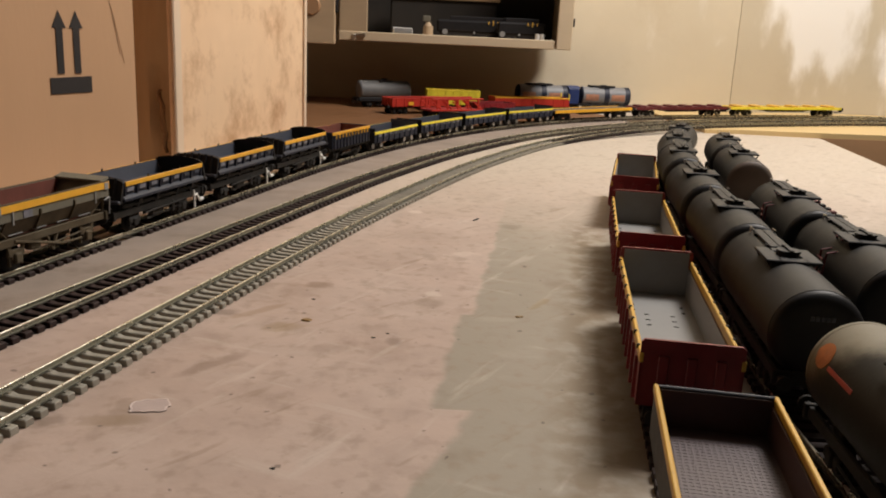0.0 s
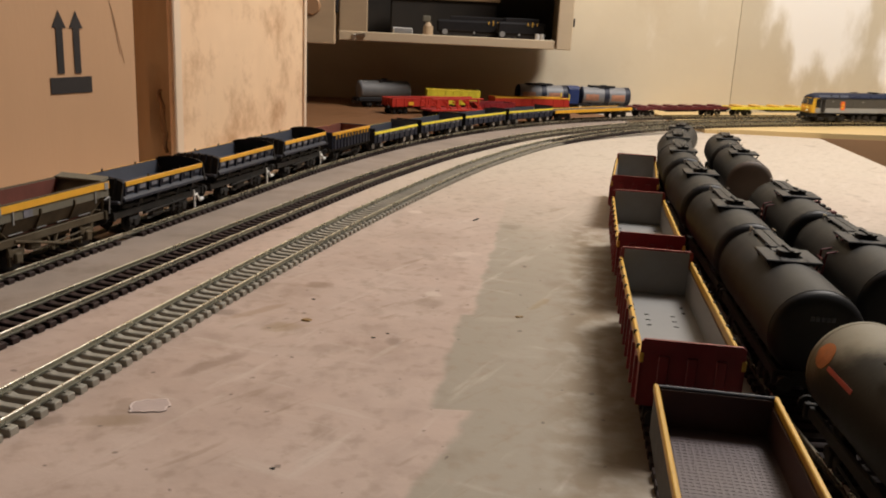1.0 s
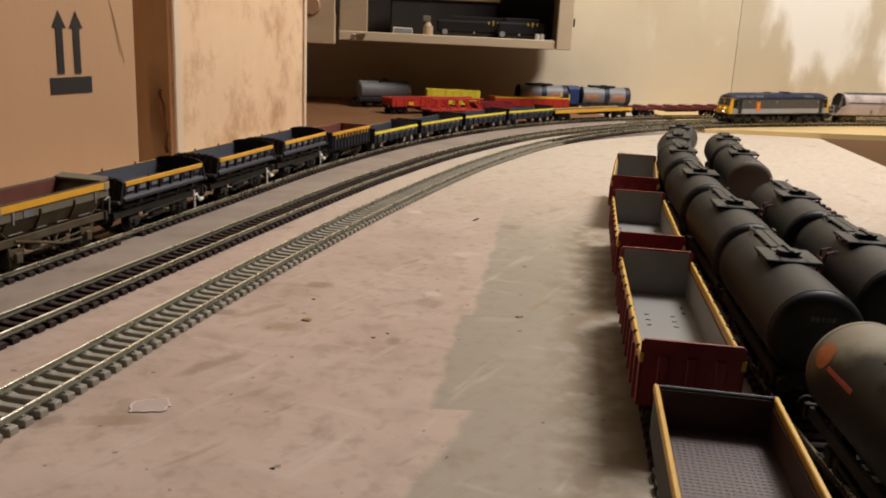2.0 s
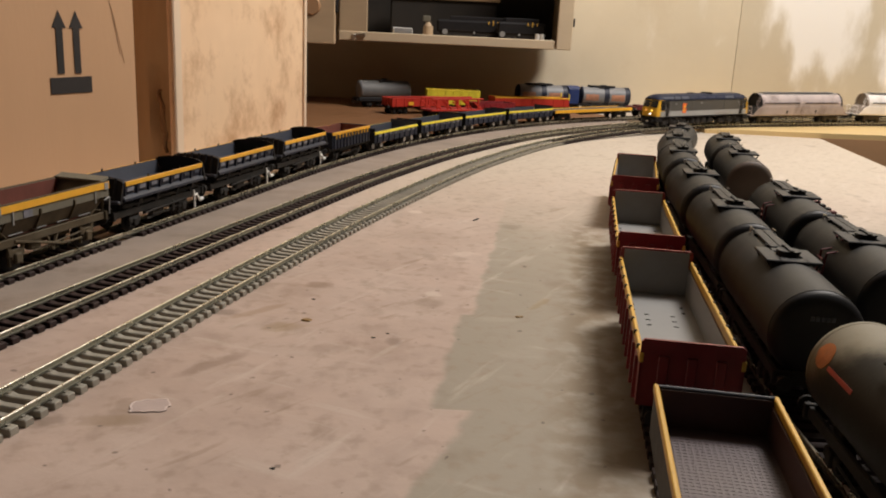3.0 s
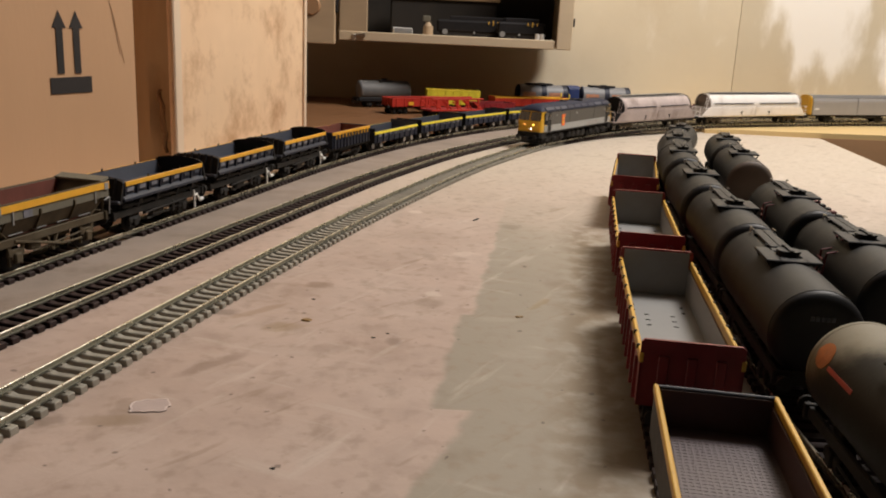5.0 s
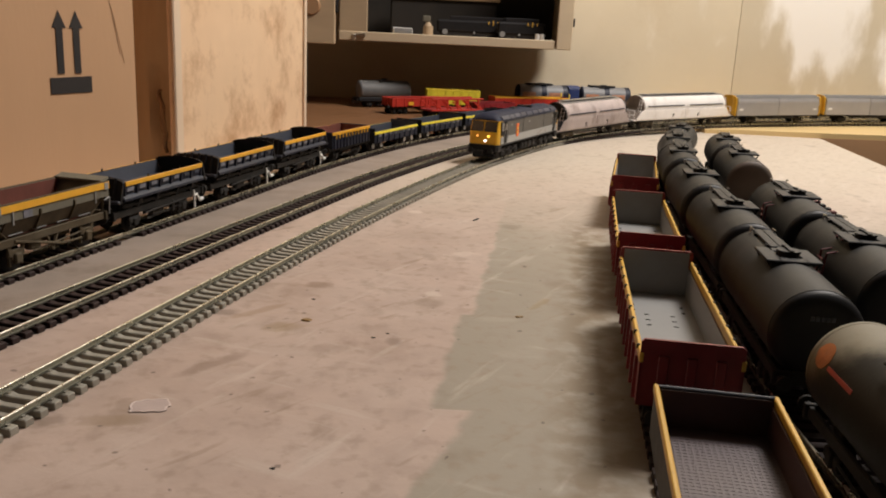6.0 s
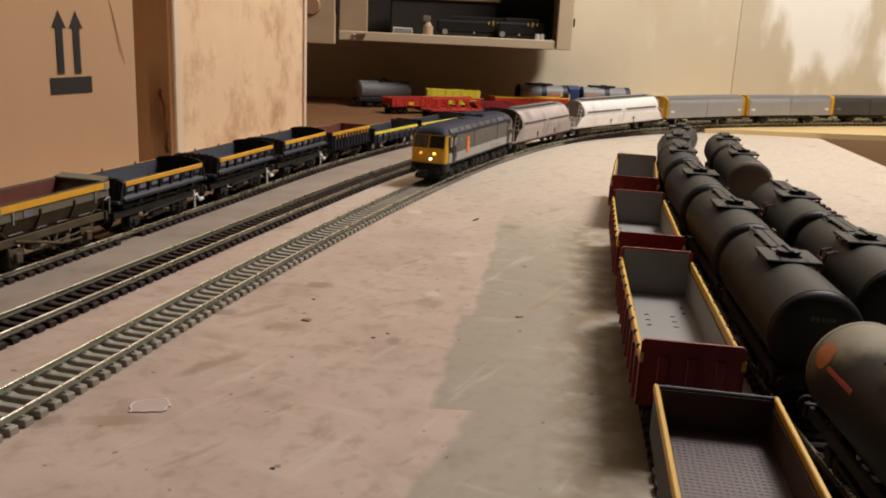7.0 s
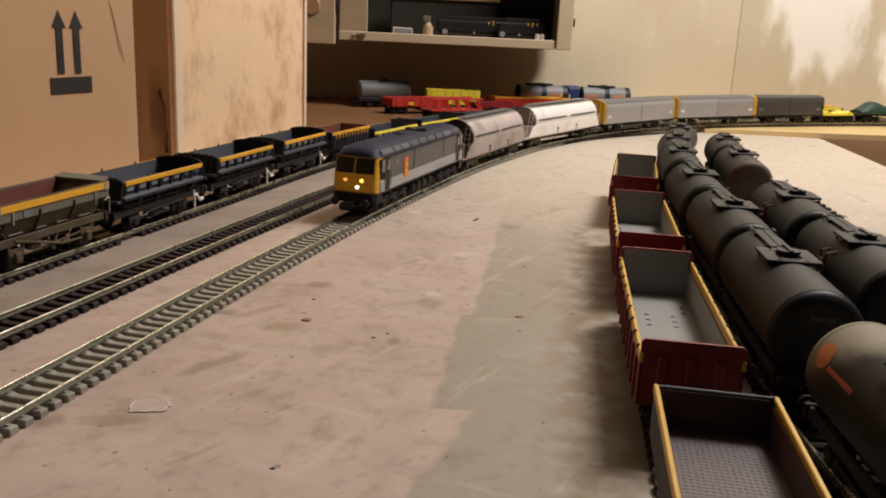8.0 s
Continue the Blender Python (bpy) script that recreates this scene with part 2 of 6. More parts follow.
M = dict(
    board=board_material(),
    wall=wall_material(),
    # for the unseen walls and ceiling, kept dark to limit bounced light
    dark_room=mat("room_paint", (0.11, 0.09, 0.066), 0.8, var=0.08, scale=2, fine=40, bump=0.1),
    card=mat("corrugated_card", (0.65, 0.39, 0.215), 0.78, var=0.05, scale=7, fine=300, bump=0.15, col2=(0.72, 0.46, 0.27), amount=0.5, stretch=(1, 1, 0.25)),
    ink=mat("black_print", (0.025, 0.02, 0.018), 0.7, var=0.2, scale=80),
    ply=mat("bare_plywood", (0.82, 0.58, 0.37), 0.6, var=0.08, scale=6, fine=120, bump=0.2, col2=(0.60, 0.365, 0.20), amount=0.8,
            stain=(0.43, 0.215, 0.095), stain_scale=17.0, stain_amount=0.7, stain_lo=0.49, stretch=(1, 1, 0.75)),
    plyedge=mat("rough_wood_edge", (0.50, 0.345, 0.20), 0.8, var=0.10, scale=26, fine=250, bump=0.4, col2=(0.36, 0.22, 0.11), amount=0.6, stretch=(1, 1, 0.3)),
    pale=mat("pale_pine", (0.62, 0.49, 0.33), 0.55, var=0.08, scale=18, fine=220, bump=0.2, col2=(0.5, 0.36, 0.2), amount=0.4, stretch=(0.2, 1, 1)),
    bark=mat("torn_bark", (0.26, 0.145, 0.07), 0.85, var=0.3, scale=60, fine=300, bump=0.6, col2=(0.40, 0.26, 0.14), amount=0.5),
    palestrip=mat("fresh_pine_edge", (0.80, 0.62, 0.45), 0.55, var=0.06, scale=18, fine=220, bump=0.15, stretch=(1, 1, 0.2)),
    bed=mat("yellow_ply", (0.62, 0.45, 0.21), 0.55, var=0.07, scale=14, fine=200, bump=0.1, col2=(0.55, 0.37, 0.15), amount=0.4, stretch=(0.3, 1, 1)),
    beam=mat("brown_beam", (0.46, 0.26, 0.13), 0.6, var=0.12, scale=20, fine=250, bump=0.2, stretch=(0.2, 1, 1)),
    hardboard=mat("brown_hardboard", (0.225, 0.105, 0.044), 0.5, var=0.08, scale=12, fine=260, bump=0.1),
    roadbed=mat("grey_underlay", (0.27, 0.215, 0.175), 0.85, var=0.12, scale=30, fine=600, bump=0.3, col2=(0.36, 0.285, 0.235), amount=0.7, stain=(0.17, 0.125, 0.09), stain_scale=32, stain_amount=0.5, stain_lo=0.52),
    concrete=mat("concrete_sleeper", (0.30, 0.275, 0.225), 0.75, var=0.1, scale=90, fine=900, bump=0.2),
    timber=mat("dark_sleeper", (0.028, 0.015, 0.013), 0.7, spec=0.3, var=0.3, scale=120, fine=900, bump=0.2),
    dusty=mat("dusty_sleeper", (0.105, 0.082, 0.058), 0.75, var=0.2, scale=120, fine=900, bump=0.2),
    rail=mat("nickel_rail", (0.64, 0.62, 0.52), 0.28, metal=1.0, var=0.1, scale=90, bump=0.02, gloss_var=0.08),
    steel=mat("bright_steel", (0.62, 0.60, 0.56), 0.35, metal=1.0, var=0.1, scale=200, bump=0.05),
    white=mat("white_plastic", (0.78, 0.76, 0.72), 0.45, var=0.04, scale=150, bump=0.05),
    black=mat("black_plastic", (0.011, 0.010, 0.011), 0.55, spec=0.3, var=0.25, scale=150, bump=0.15),
    frame=mat("grimy_underframe", (0.022, 0.020, 0.018), 0.75, spec=0.3, var=0.35, scale=160, bump=0.3, col2=(0.055, 0.040, 0.028), amount=0.4),
    tank=mat("matt_black_tank", (0.014, 0.0136, 0.013), 0.55, spec=0.32, var=0.18, scale=45, fine=1200, bump=0.10, col2=(0.034, 0.033, 0.031), amount=0.6, stain=(0.046, 0.042, 0.037), stain_scale=70, stain_amount=0.45),
    tankend=mat("dark_tank_end", (0.013, 0.013, 0.015), 0.5, spec=0.3, var=0.2, scale=60, bump=0.1),
    browntank=mat("brown_tank", (0.12, 0.085, 0.065), 0.6, var=0.15, scale=60, bump=0.1),
    cream=cream_material(),
    faded=mat("faded_orange_mark", (0.50, 0.15, 0.035), 0.5, var=0.3, scale=120),
    orange=mat("orange_mark", (0.80, 0.16, 0.03), 0.5, var=0.15, scale=120),
    redmark=mat("red_mark", (0.45, 0.045, 0.028), 0.5, var=0.15, scale=120),
    red=mat("wagon_red", (0.235, 0.018, 0.022), 0.42, var=0.15, scale=80, bump=0.08, stain=(0.10, 0.02, 0.02), stain_scale=60),
    brightred=mat("bright_red", (0.50, 0.035, 0.02), 0.45, var=0.12, scale=80, bump=0.08),
    maroon=mat("dark_maroon", (0.13, 0.018, 0.02), 0.5, var=0.2, scale=80, bump=0.1),
    inner=mat("grey_interior", (0.265, 0.260, 0.252), 0.6, var=0.06, scale=60, bump=0.08, stain=(0.2, 0.19, 0.18), stain_scale=40),
    brown=mat("brown_interior", (0.085, 0.045, 0.038), 0.55, var=0.15, scale=60, bump=0.1),
    mesh=mat("brown_floor", (0.100, 0.070, 0.074), 0.5, var=0.12, scale=70, bump=0.15),
    gold=mat("golden_yellow", (0.66, 0.38, 0.05), 0.45, var=0.08, scale=110, bump=0.08, stain=(0.35, 0.18, 0.04), stain_scale=120, stain_amount=0.5),
    amber=mat("orange_yellow", (0.85, 0.43, 0.03), 0.42, var=0.07, scale=110, bump=0.05),
    lemon=mat("lemon_yellow", (0.80, 0.66, 0.05), 0.42, var=0.1, scale=110, bump=0.05),
    navy=mat("dark_navy", (0.014, 0.017, 0.032), 0.48, spec=0.4, var=0.2, scale=90, bump=0.1, col2=(0.03, 0.031, 0.04), amount=0.5),
    navysheen=mat("dusty_navy", (0.022, 0.026, 0.042), 0.45, var=0.2, scale=90, bump=0.1, col2=(0.040, 0.041, 0.050), amount=0.5),
    slate=mat("grey_blue_interior", (0.055, 0.06, 0.078), 0.55, var=0.12, scale=70, bump=0.1),
    olive=mat("olive_grey", (0.165, 0.150, 0.110), 0.6, var=0.15, scale=60, bump=0.15, stain=(0.075, 0.052, 0.03), stain_scale=70, stain_amount=0.7, stretch=(1, 1, 0.45)),
    grime=mat("brown_grime", (0.088, 0.064, 0.036), 0.75, spec=0.3, var=0.3, scale=90, bump=0.3, col2=(0.12, 0.105, 0.072), amount=0.6),
    rust=mat("rust_interior", (0.15, 0.045, 0.03), 0.7, var=0.2, scale=70, bump=0.2),
    locoyellow=mat("cab_yellow", (0.72, 0.40, 0.03), 0.4, var=0.06, scale=90, bump=0.04),
    locogrey=mat("light_grey_paint", (0.36, 0.36, 0.345), 0.4, var=0.05, scale=70, bump=0.04),
    locodark=mat("dark_grey_paint", (0.095, 0.089, 0.079), 0.42, var=0.07, scale=70, bump=0.04),
    locoblue=mat("blue_grey_roof", (0.016, 0.019, 0.038), 0.6, spec=0.25, var=0.12, scale=70, bump=0.05),
    glass=mat("dark_glazing", (0.03, 0.026, 0.022), 0.12, var=0.1, scale=90, bump=0.0, coat=0.5),
    silver=mat("silver_side", (0.40, 0.38, 0.365), 0.38, metal=0.25, var=0.05, scale=60, bump=0.04),
    charcoal=mat("charcoal_side", (0.065, 0.058, 0.052), 0.5, var=0.12, scale=60, bump=0.08),
    roofdull=mat("dull_grey_roof", (0.13, 0.125, 0.12), 0.6, var=0.1, scale=60, bump=0.05),
    roofgrey=mat("roof_grey", (0.24, 0.23, 0.225), 0.32, metal=0.45, var=0.1, scale=60, bump=0.05),
    hopperpink=mat("dusty_white", (0.46, 0.385, 0.365), 0.5, var=0.1, scale=50, bump=0.08, stain=(0.20, 0.15, 0.125), stain_scale=38, stain_amount=0.75, stain_lo=0.50, stretch=(1, 1, 0.5)),
    hopperwhite=mat("clean_white", (0.88, 0.84, 0.80), 0.4, var=0.05, scale=60, bump=0.05, stain=(0.58, 0.50, 0.44), stain_scale=45, stain_amount=0.6, stretch=(1, 1, 0.5)),
    green=mat("dark_green", (0.020, 0.046, 0.034), 0.55, var=0.1, scale=60),
    blue=mat("dark_blue", (0.02, 0.04, 0.14), 0.45, var=0.1, scale=60),
    ochre=mat("ochre_glue", (0.25, 0.14, 0.035), 0.5, var=0.2, scale=200),
    greytank=mat("dull_grey_tank", (0.20, 0.20, 0.205), 0.5, var=0.1, scale=60, bump=0.08, stain=(0.20, 0.12, 0.085), stain_scale=40, stain_amount=0.5),
    panelorange=mat("faded_orange_panel", (0.42, 0.20, 0.12), 0.5, var=0.25, scale=90),
    roofgreyblue=mat("dusty_grey_panel", (0.075, 0.08, 0.105), 0.45, var=0.15, scale=90, bump=0.05),
    enddust=mat("dusty_end_plate", (0.26, 0.21, 0.175), 0.6, var=0.2, scale=60, bump=0.1),
    paperrim=mat("paper_edge", (0.60, 0.50, 0.46), 0.8, var=0.1, scale=200),
    roofblue=mat("weathered_blue_panel", (0.022, 0.027, 0.055), 0.4, var=0.15, scale=90, bump=0.05),
    patch=mat("worn_patch", (0.17, 0.17, 0.195), 0.5, var=0.2, scale=200, bump=0.05),
    crease=mat("card_crease", (0.57, 0.34, 0.19), 0.8, var=0.2, scale=100),
    railfoot=mat("tarnished_rail_foot", (0.085, 0.080, 0.060), 0.55, metal=0.3, var=0.2, scale=150, bump=0.1),
    paper=mat("torn_paper", (0.49, 0.385, 0.345), 0.8, var=0.05, scale=120),
    # floor brown; on cupboard interior and tray it stands in for shade
    dark=mat("dark_brown_and_shade", (0.018, 0.014, 0.010), 0.8, var=0.3, scale=14, col2=(0.042, 0.030, 0.019), amount=0.6),
    cupwood=mat("shelf_wood", (0.50, 0.36, 0.22), 0.6, var=0.1, scale=14, fine=200, bump=0.2, col2=(0.3, 0.18, 0.1), amount=0.4, stretch=(0.3, 1, 1)),
    headlight=glow("head_lamp", (0.80, 0.90, 1.0), 4.5),
    marker=glow("marker_lamp", (1.0, 0.62, 0.08), 3.0),
    marker2=glow("dim_marker_lamp", (1.0, 0.42, 0.08), 1.2),
)


# ---- mesh helpers ----
def box(bm, c, s, bevel=0.0, rot=0.0):
    """A box of size s round c, turned by rot radians about z, with chamfered edges."""
    r = bmesh.ops.create_cube(bm, size=1.0, matrix=Matrix.Translation(c) @ Matrix.Rotation(rot, 4, "Z") @ Matrix.Diagonal((*s, 1)))
    if bevel:
        es = list({e for v in r["verts"] for e in v.link_edges})
        bmesh.ops.bevel(bm, geom=es, offset=bevel, segments=1, affect="EDGES", clamp_overlap=True)
    return bm


def rod(bm, a, b, r, n=8, r2=None):
    a, b = Vector(a), Vector(b)
    turn = (b - a).to_track_quat("Z", "Y").to_matrix().to_4x4()
    bmesh.ops.create_cone(bm, cap_ends=True, segments=n, radius1=r, radius2=r if r2 is None else r2, depth=(b - a).length,
                          matrix=Matrix.Translation((a + b) / 2) @ turn)
    return bm


def loft(bm, rings, closed=True, caps=True):
    """Skin over rings of points with equal counts."""
    vs = [[bm.verts.new(q) for q in ring] for ring in rings]
    n = len(vs[0])
    for a, b in zip(vs, vs[1:]):
        for i in range(n if closed else n - 1):
            j = (i + 1) % n
            bm.faces.new((a[i], a[j], b[j], b[i]))
    if caps and closed:
        bm.faces.new(vs[0][::-1])
        bm.faces.new(vs[-1])
    bmesh.ops.recalc_face_normals(bm, faces=bm.faces[:])
    return bm


def prism(bm, yz, x0, x1):
    return loft(bm, [[(x0, y, z) for y, z in yz], [(x1, y, z) for y, z in yz]])


def mesh_of(name, bm, material, smooth=False):
    me = bpy.data.meshes.new(name)
    if smooth:
        for f in bm.faces:
            f.smooth = True
    bm.to_mesh(me)
    bm.free()
    me.materials.append(material)
    return me


def part(name, bm, material, parent, label="", smooth=False):
    """Links a bmesh as one mesh object under a thing or a part."""
    ob = new(name, mesh_of(name, bm, material, smooth))
    ob.parent = parent
    if label:
        ob["label"] = label
    if smooth:
        mod = ob.modifiers.new("edges", "EDGE_SPLIT")
        mod.split_angle = radians(40)
    return ob


def thing(name, label, category, group="", m=None):
    ob = tagged(new(name), label, category, group)
    ob.empty_display_size = 0.01
    if m is not None:
        ob.matrix_basis = m
    return ob


def solid(name, bm, material, label, category, group="", kind="", m=None, smooth=False):
    ob = tagged(new(name, mesh_of(name, bm, material, smooth)), label, category, group, kind)
    if m is not None:
        ob.matrix_basis = m
    return ob


def B():
    return bmesh.new()


# ---- curves that the tracks follow ----
RAIL = 0.006


class Line:
    """A smooth curve through control points (x, y and, where the bed rises, z), by arc length."""

    def __init__(self, pts):
        P = np.array([q if len(q) == 3 else (*q, 0.0) for q in pts], float)
        P = np.vstack([2 * P[0] - P[1], P, 2 * P[-1] - P[-2]])
        out = []
        for i in range(1, len(P) - 2):
            a, b, c, d = P[i - 1:i + 3]
            for t in np.linspace(0, 1, 40, endpoint=False):
                out.append(0.5 * (2 * b + (c - a) * t + (2 * a - 5 * b + 4 * c - d) * t ** 2 + (3 * b - a - 3 * c + d) * t ** 3))
        out.append(P[-2])
        self.p = np.array(out)
        self.p[:, 2] = np.maximum(self.p[:, 2], 0.0)
        self.s = np.r_[0, np.cumsum(np.linalg.norm(np.diff(self.p[:, :2], axis=0), axis=1))]

    def at(self, s):
        x, y = (np.interp(s, self.s, self.p[:, k]) for k in (0, 1))
        if s < 0:
            d = (self.p[1] - self.p[0]) / np.linalg.norm(self.p[1] - self.p[0])
            x, y = self.p[0][:2] + d[:2] * s
        return float(x), float(y)

    def z(self, s):
        return float(np.interp(s, self.s, self.p[:, 2]))

    def heading(self, s):
        a, b = self.at(s - 0.004), self.at(s + 0.004)
        return math.atan2(b[1] - a[1], b[0] - a[0])

    def side(self, s, off):
        """The point off metres to the left of the curve at s."""
        x, y = self.at(s)
        h = self.heading(s)
        return x - off * math.sin(h), y + off * math.cos(h)

    def chord(self, s, half, z=RAIL):
        """The pose of a vehicle whose two pivots ride on the curve; its nose points to falling s."""
        a, b = self.at(s - half), self.at(s + half)
        za, zb = self.z(s - half), self.z(s + half)
        h = math.degrees(math.atan2(a[1] - b[1], a[0] - b[0]))
        return pose((a[0] + b[0]) / 2, (a[1] + b[1]) / 2, z + (za + zb) / 2, 0, -math.degrees(math.atan2(za - zb, 2 * half)), h)


LINE_C = Line([(-0.1528, 0.2594), (-0.0976, 0.4853), (-0.0326, 0.7084), (0.0445, 0.928), (0.1446, 1.1379), (0.2704, 1.29, 0.0036), (0.426, 1.41, 0.0065),
               (0.600, 1.49, 0.0095), (0.7656, 1.53, 0.0135), (0.98, 1.562, 0.014), (1.3, 1.60, 0.014), (1.7, 1.65, 0.014), (2.8, 1.80, 0.014)])
LINE_B = Line([(-0.1937, 0.3364), (-0.1315, 0.5685), (-0.0637, 0.7991), (0.024, 1.0226), (0.1422, 1.2314), (0.2867, 1.377, 0.0036), (0.4548, 1.493, 0.0065),
               (0.634, 1.5716, 0.0095), (0.806, 1.6116, 0.0135), (1.0, 1.635, 0.014), (1.6, 1.70, 0.014), (2.8, 1.84, 0.014)])
LINE_A = Line([(-0.2420, 0.3953), (-0.2130, 0.5100), (-0.1830, 0.6282), (-0.1237, 0.8577), (-0.0412, 1.0803), (0.0735, 1.2884), (0.2206, 1.4488, 0.0020), (0.3928, 1.5526, 0.0052),
               (0.5819, 1.6197, 0.0081), (0.7602, 1.6507, 0.0121), (1.0, 1.675, 0.014), (1.6, 1.74, 0.014), (2.8, 1.87, 0.014)])
LINE_T = Line([(0.119, 0.06), (0.1360, 0.205), (0.1385, 0.28), (0.1455, 0.349), (0.160, 0.461), (0.174, 0.578), (0.195, 0.703), (0.216, 0.80), (0.245, 0.905), (0.29, 1.02)])
LINE_U = Line([(0.166, 0.13), (0.183, 0.27), (0.198, 0.391), (0.212, 0.508), (0.228, 0.61), (0.246, 0.706), (0.265, 0.805), (0.295, 0.92)])
LINE_W = Line([(0.0557, 0.066), (0.0799, 0.22), (0.0871, 0.275), (0.1107, 0.44), (0.1441, 0.638), (0.1738, 0.772), (0.209, 0.902)])


def wall_y(x):
    return 1.725 + 0.06 * x


# ---- setting ----
def sheet(name, poly, z0, z1, material, label, category, kind="structure"):
    bm = B()
    loft(bm, [[(x, y, z0) for x, y in poly], [(x, y, z1) for x, y in poly]])
    return solid(name, bm, material, label, category, kind=kind)


def build_setting():
    sheet("floor", [(-2.5, -2.5), (4.0, -2.5), (4.0, 3.2), (-2.5, 3.2)], -1.0, -0.95, M["dark"], "dark brown floor of the hobby room", "floor")
    # unseen ceiling and walls, added to close the room and hold down bounce
    sheet("ceiling", [(-2.5, -2.5), (4.0, -2.5), (4.0, 3.2), (-2.5, 3.2)], 1.5, 1.55, M["dark_room"], "unseen dark ceiling added to close the room", "ceiling")
    sheet("wall_south", [(-2.5, -2.55), (4.0, -2.55), (4.0, -2.5), (-2.5, -2.5)], -0.95, 1.5, M["dark_room"], "unseen dark wall added to close the room", "wall")
    sheet("wall_west", [(-2.55, -2.55), (-2.5, -2.55), (-2.5, 3.2), (-2.55, 3.2)], -0.95, 1.5, M["dark_room"], "unseen dark wall added to close the room", "wall")
    sheet("wall_east", [(4.0, -2.55), (4.05, -2.55), (4.05, 3.2), (4.0, 3.2)], -0.95, 1.5, M["dark_room"], "unseen dark wall added to close the room", "wall")
    # the far wall in two boards with an open joint
    for name, a, b in (("wall_north", -2.5, 0.5722), ("wall_north_2", 0.5733, 4.0)):
        sheet(name, [(a, wall_y(a)), (b, wall_y(b)), (b, wall_y(b) + 0.05), (a, wall_y(a) + 0.05)], -0.95, 1.5, M["wall"],
              "cream painted board wall with filler and stains", "wall")
    main = [(-1.6, -0.6), (0.33, -0.6), (0.43, 0.4), (0.552, 1.061), (0.602, 1.37), (0.606, 1.405), (0.585, 1.418), (0.50, 1.425), (0.46, 1.43),
            (0.44, wall_y(0.44) - 0.004), (-1.6, wall_y(-1.6) - 0.004)]
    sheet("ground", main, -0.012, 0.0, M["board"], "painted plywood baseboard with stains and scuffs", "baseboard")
    # plywood track bed that climbs gently to the far corner, with a beam under its edge
    bed, beam = [], []
    for s in np.linspace(1.30, 3.6, 40):
        off = float(np.interp(s, [1.30, 1.34, 1.42, 1.58, 1.72, 3.6], [0.020, 0.030, 0.075, 0.145, 0.185, 0.25]))
        a = LINE_C.side(s, -off)
        b = (a[0] - 0.02, wall_y(a[0] - 0.02) - 0.003)
        z = LINE_C.z(s) - 0.0002
        bed.append([(*a, z - 0.008), (*b, z - 0.008), (*b, z), (*a, z)])
        c = LINE_C.side(s, -off - 0.001)
        d = LINE_C.side(s, -off + 0.045)
        beam.append([(*c, z - 0.055), (*d, z - 0.055), (*d, z - 0.0082), (*c, z - 0.0082)])
    solid("trackbed_board", loft(B(), bed), M["bed"], "bare yellow plywood track bed", "baseboard", kind="structure")
    solid("trackbed_beam", loft(B(), beam), M["beam"], "brown timber beam under the track bed", "beam", kind="structure")
    # brown hardboard behind the stabled wagons
    edge = [LINE_A.side(s, 0.030) for s in np.linspace(0.52, 1.28, 12)]
    sheet("hardboard", edge + [(0.24, wall_y(0.24) - 0.006), (-1.2, wall_y(-1.2) - 0.006), (-1.2, 0.95)], 0.0005, 0.0045, M["hardboard"],
          "brown hardboard sheet laid behind the tracks", "baseboard")


build_setting()


# ---- tracks ----
def sweep(line, s0, s1, off, w, z0, z1, step=0.012):
    bm = B()
    rings = []
    for s in np.arange(s0, s1 + step / 2, step):
        a, b = line.side(s, off - w / 2), line.side(s, off + w / 2)
        z = line.z(s)
        rings.append([(*a, z + z0), (*b, z + z0), (*b, z + z1), (*a, z + z1)])
    return loft(bm, rings)


def rail_mesh(line, s0, s1, off, step=0.012):
    """A rail with a web and a rounded head."""
    bm = B()
    rings = []
    prof = [(-0.0003, 0.0034), (-0.0003, 0.0048), (-0.00055, 0.0051), (-0.00055, 0.0056), (-0.00044, 0.00585), (-0.00025, 0.00598), (0.0, 0.0060),
            (0.00025, 0.00598), (0.00044, 0.00585), (0.00055, 0.0056), (0.00055, 0.0051), (0.0003, 0.0048), (0.0003, 0.0034)]
    for s in np.arange(s0, s1 + step / 2, step):
        z = line.z(s)
        rings.append([(*line.side(s, off + u), z + w) for u, w in prof])
    return loft(bm, rings)


def sleeper_mesh(name, material, length, width, tall):
    bm = B()
    # a dished beam: full height under the rails, lower and narrower in the middle
    half = length / 2
    rings = []
    for y, w, t in ((-half, 0.92, 0.80), (-half + 0.0004, 1, 0.92), (-0.0072, 1, 1.0), (-0.0050, 0.86, 0.82), (0.0050, 0.86, 0.82), (0.0072, 1, 1.0), (half - 0.0004, 1, 0.92), (half, 0.92, 0.80)):
        u, h = width * w / 2, tall * t
        rings.append([(-u, y, 0), (u, y, 0), (u, y, h - 0.0004), (u - 0.0004, y, h), (0.0004 - u, y, h), (-u, y, h - 0.0004)])
    loft(bm, rings)
    for y in (-0.0089, 0.0089):
        for k in (-1, 1):
            box(bm, (0, y + k * 0.0015, tall + 0.0002), (width * 0.40, 0.0009, 0.0006))
    return mesh_of(name, bm, material)


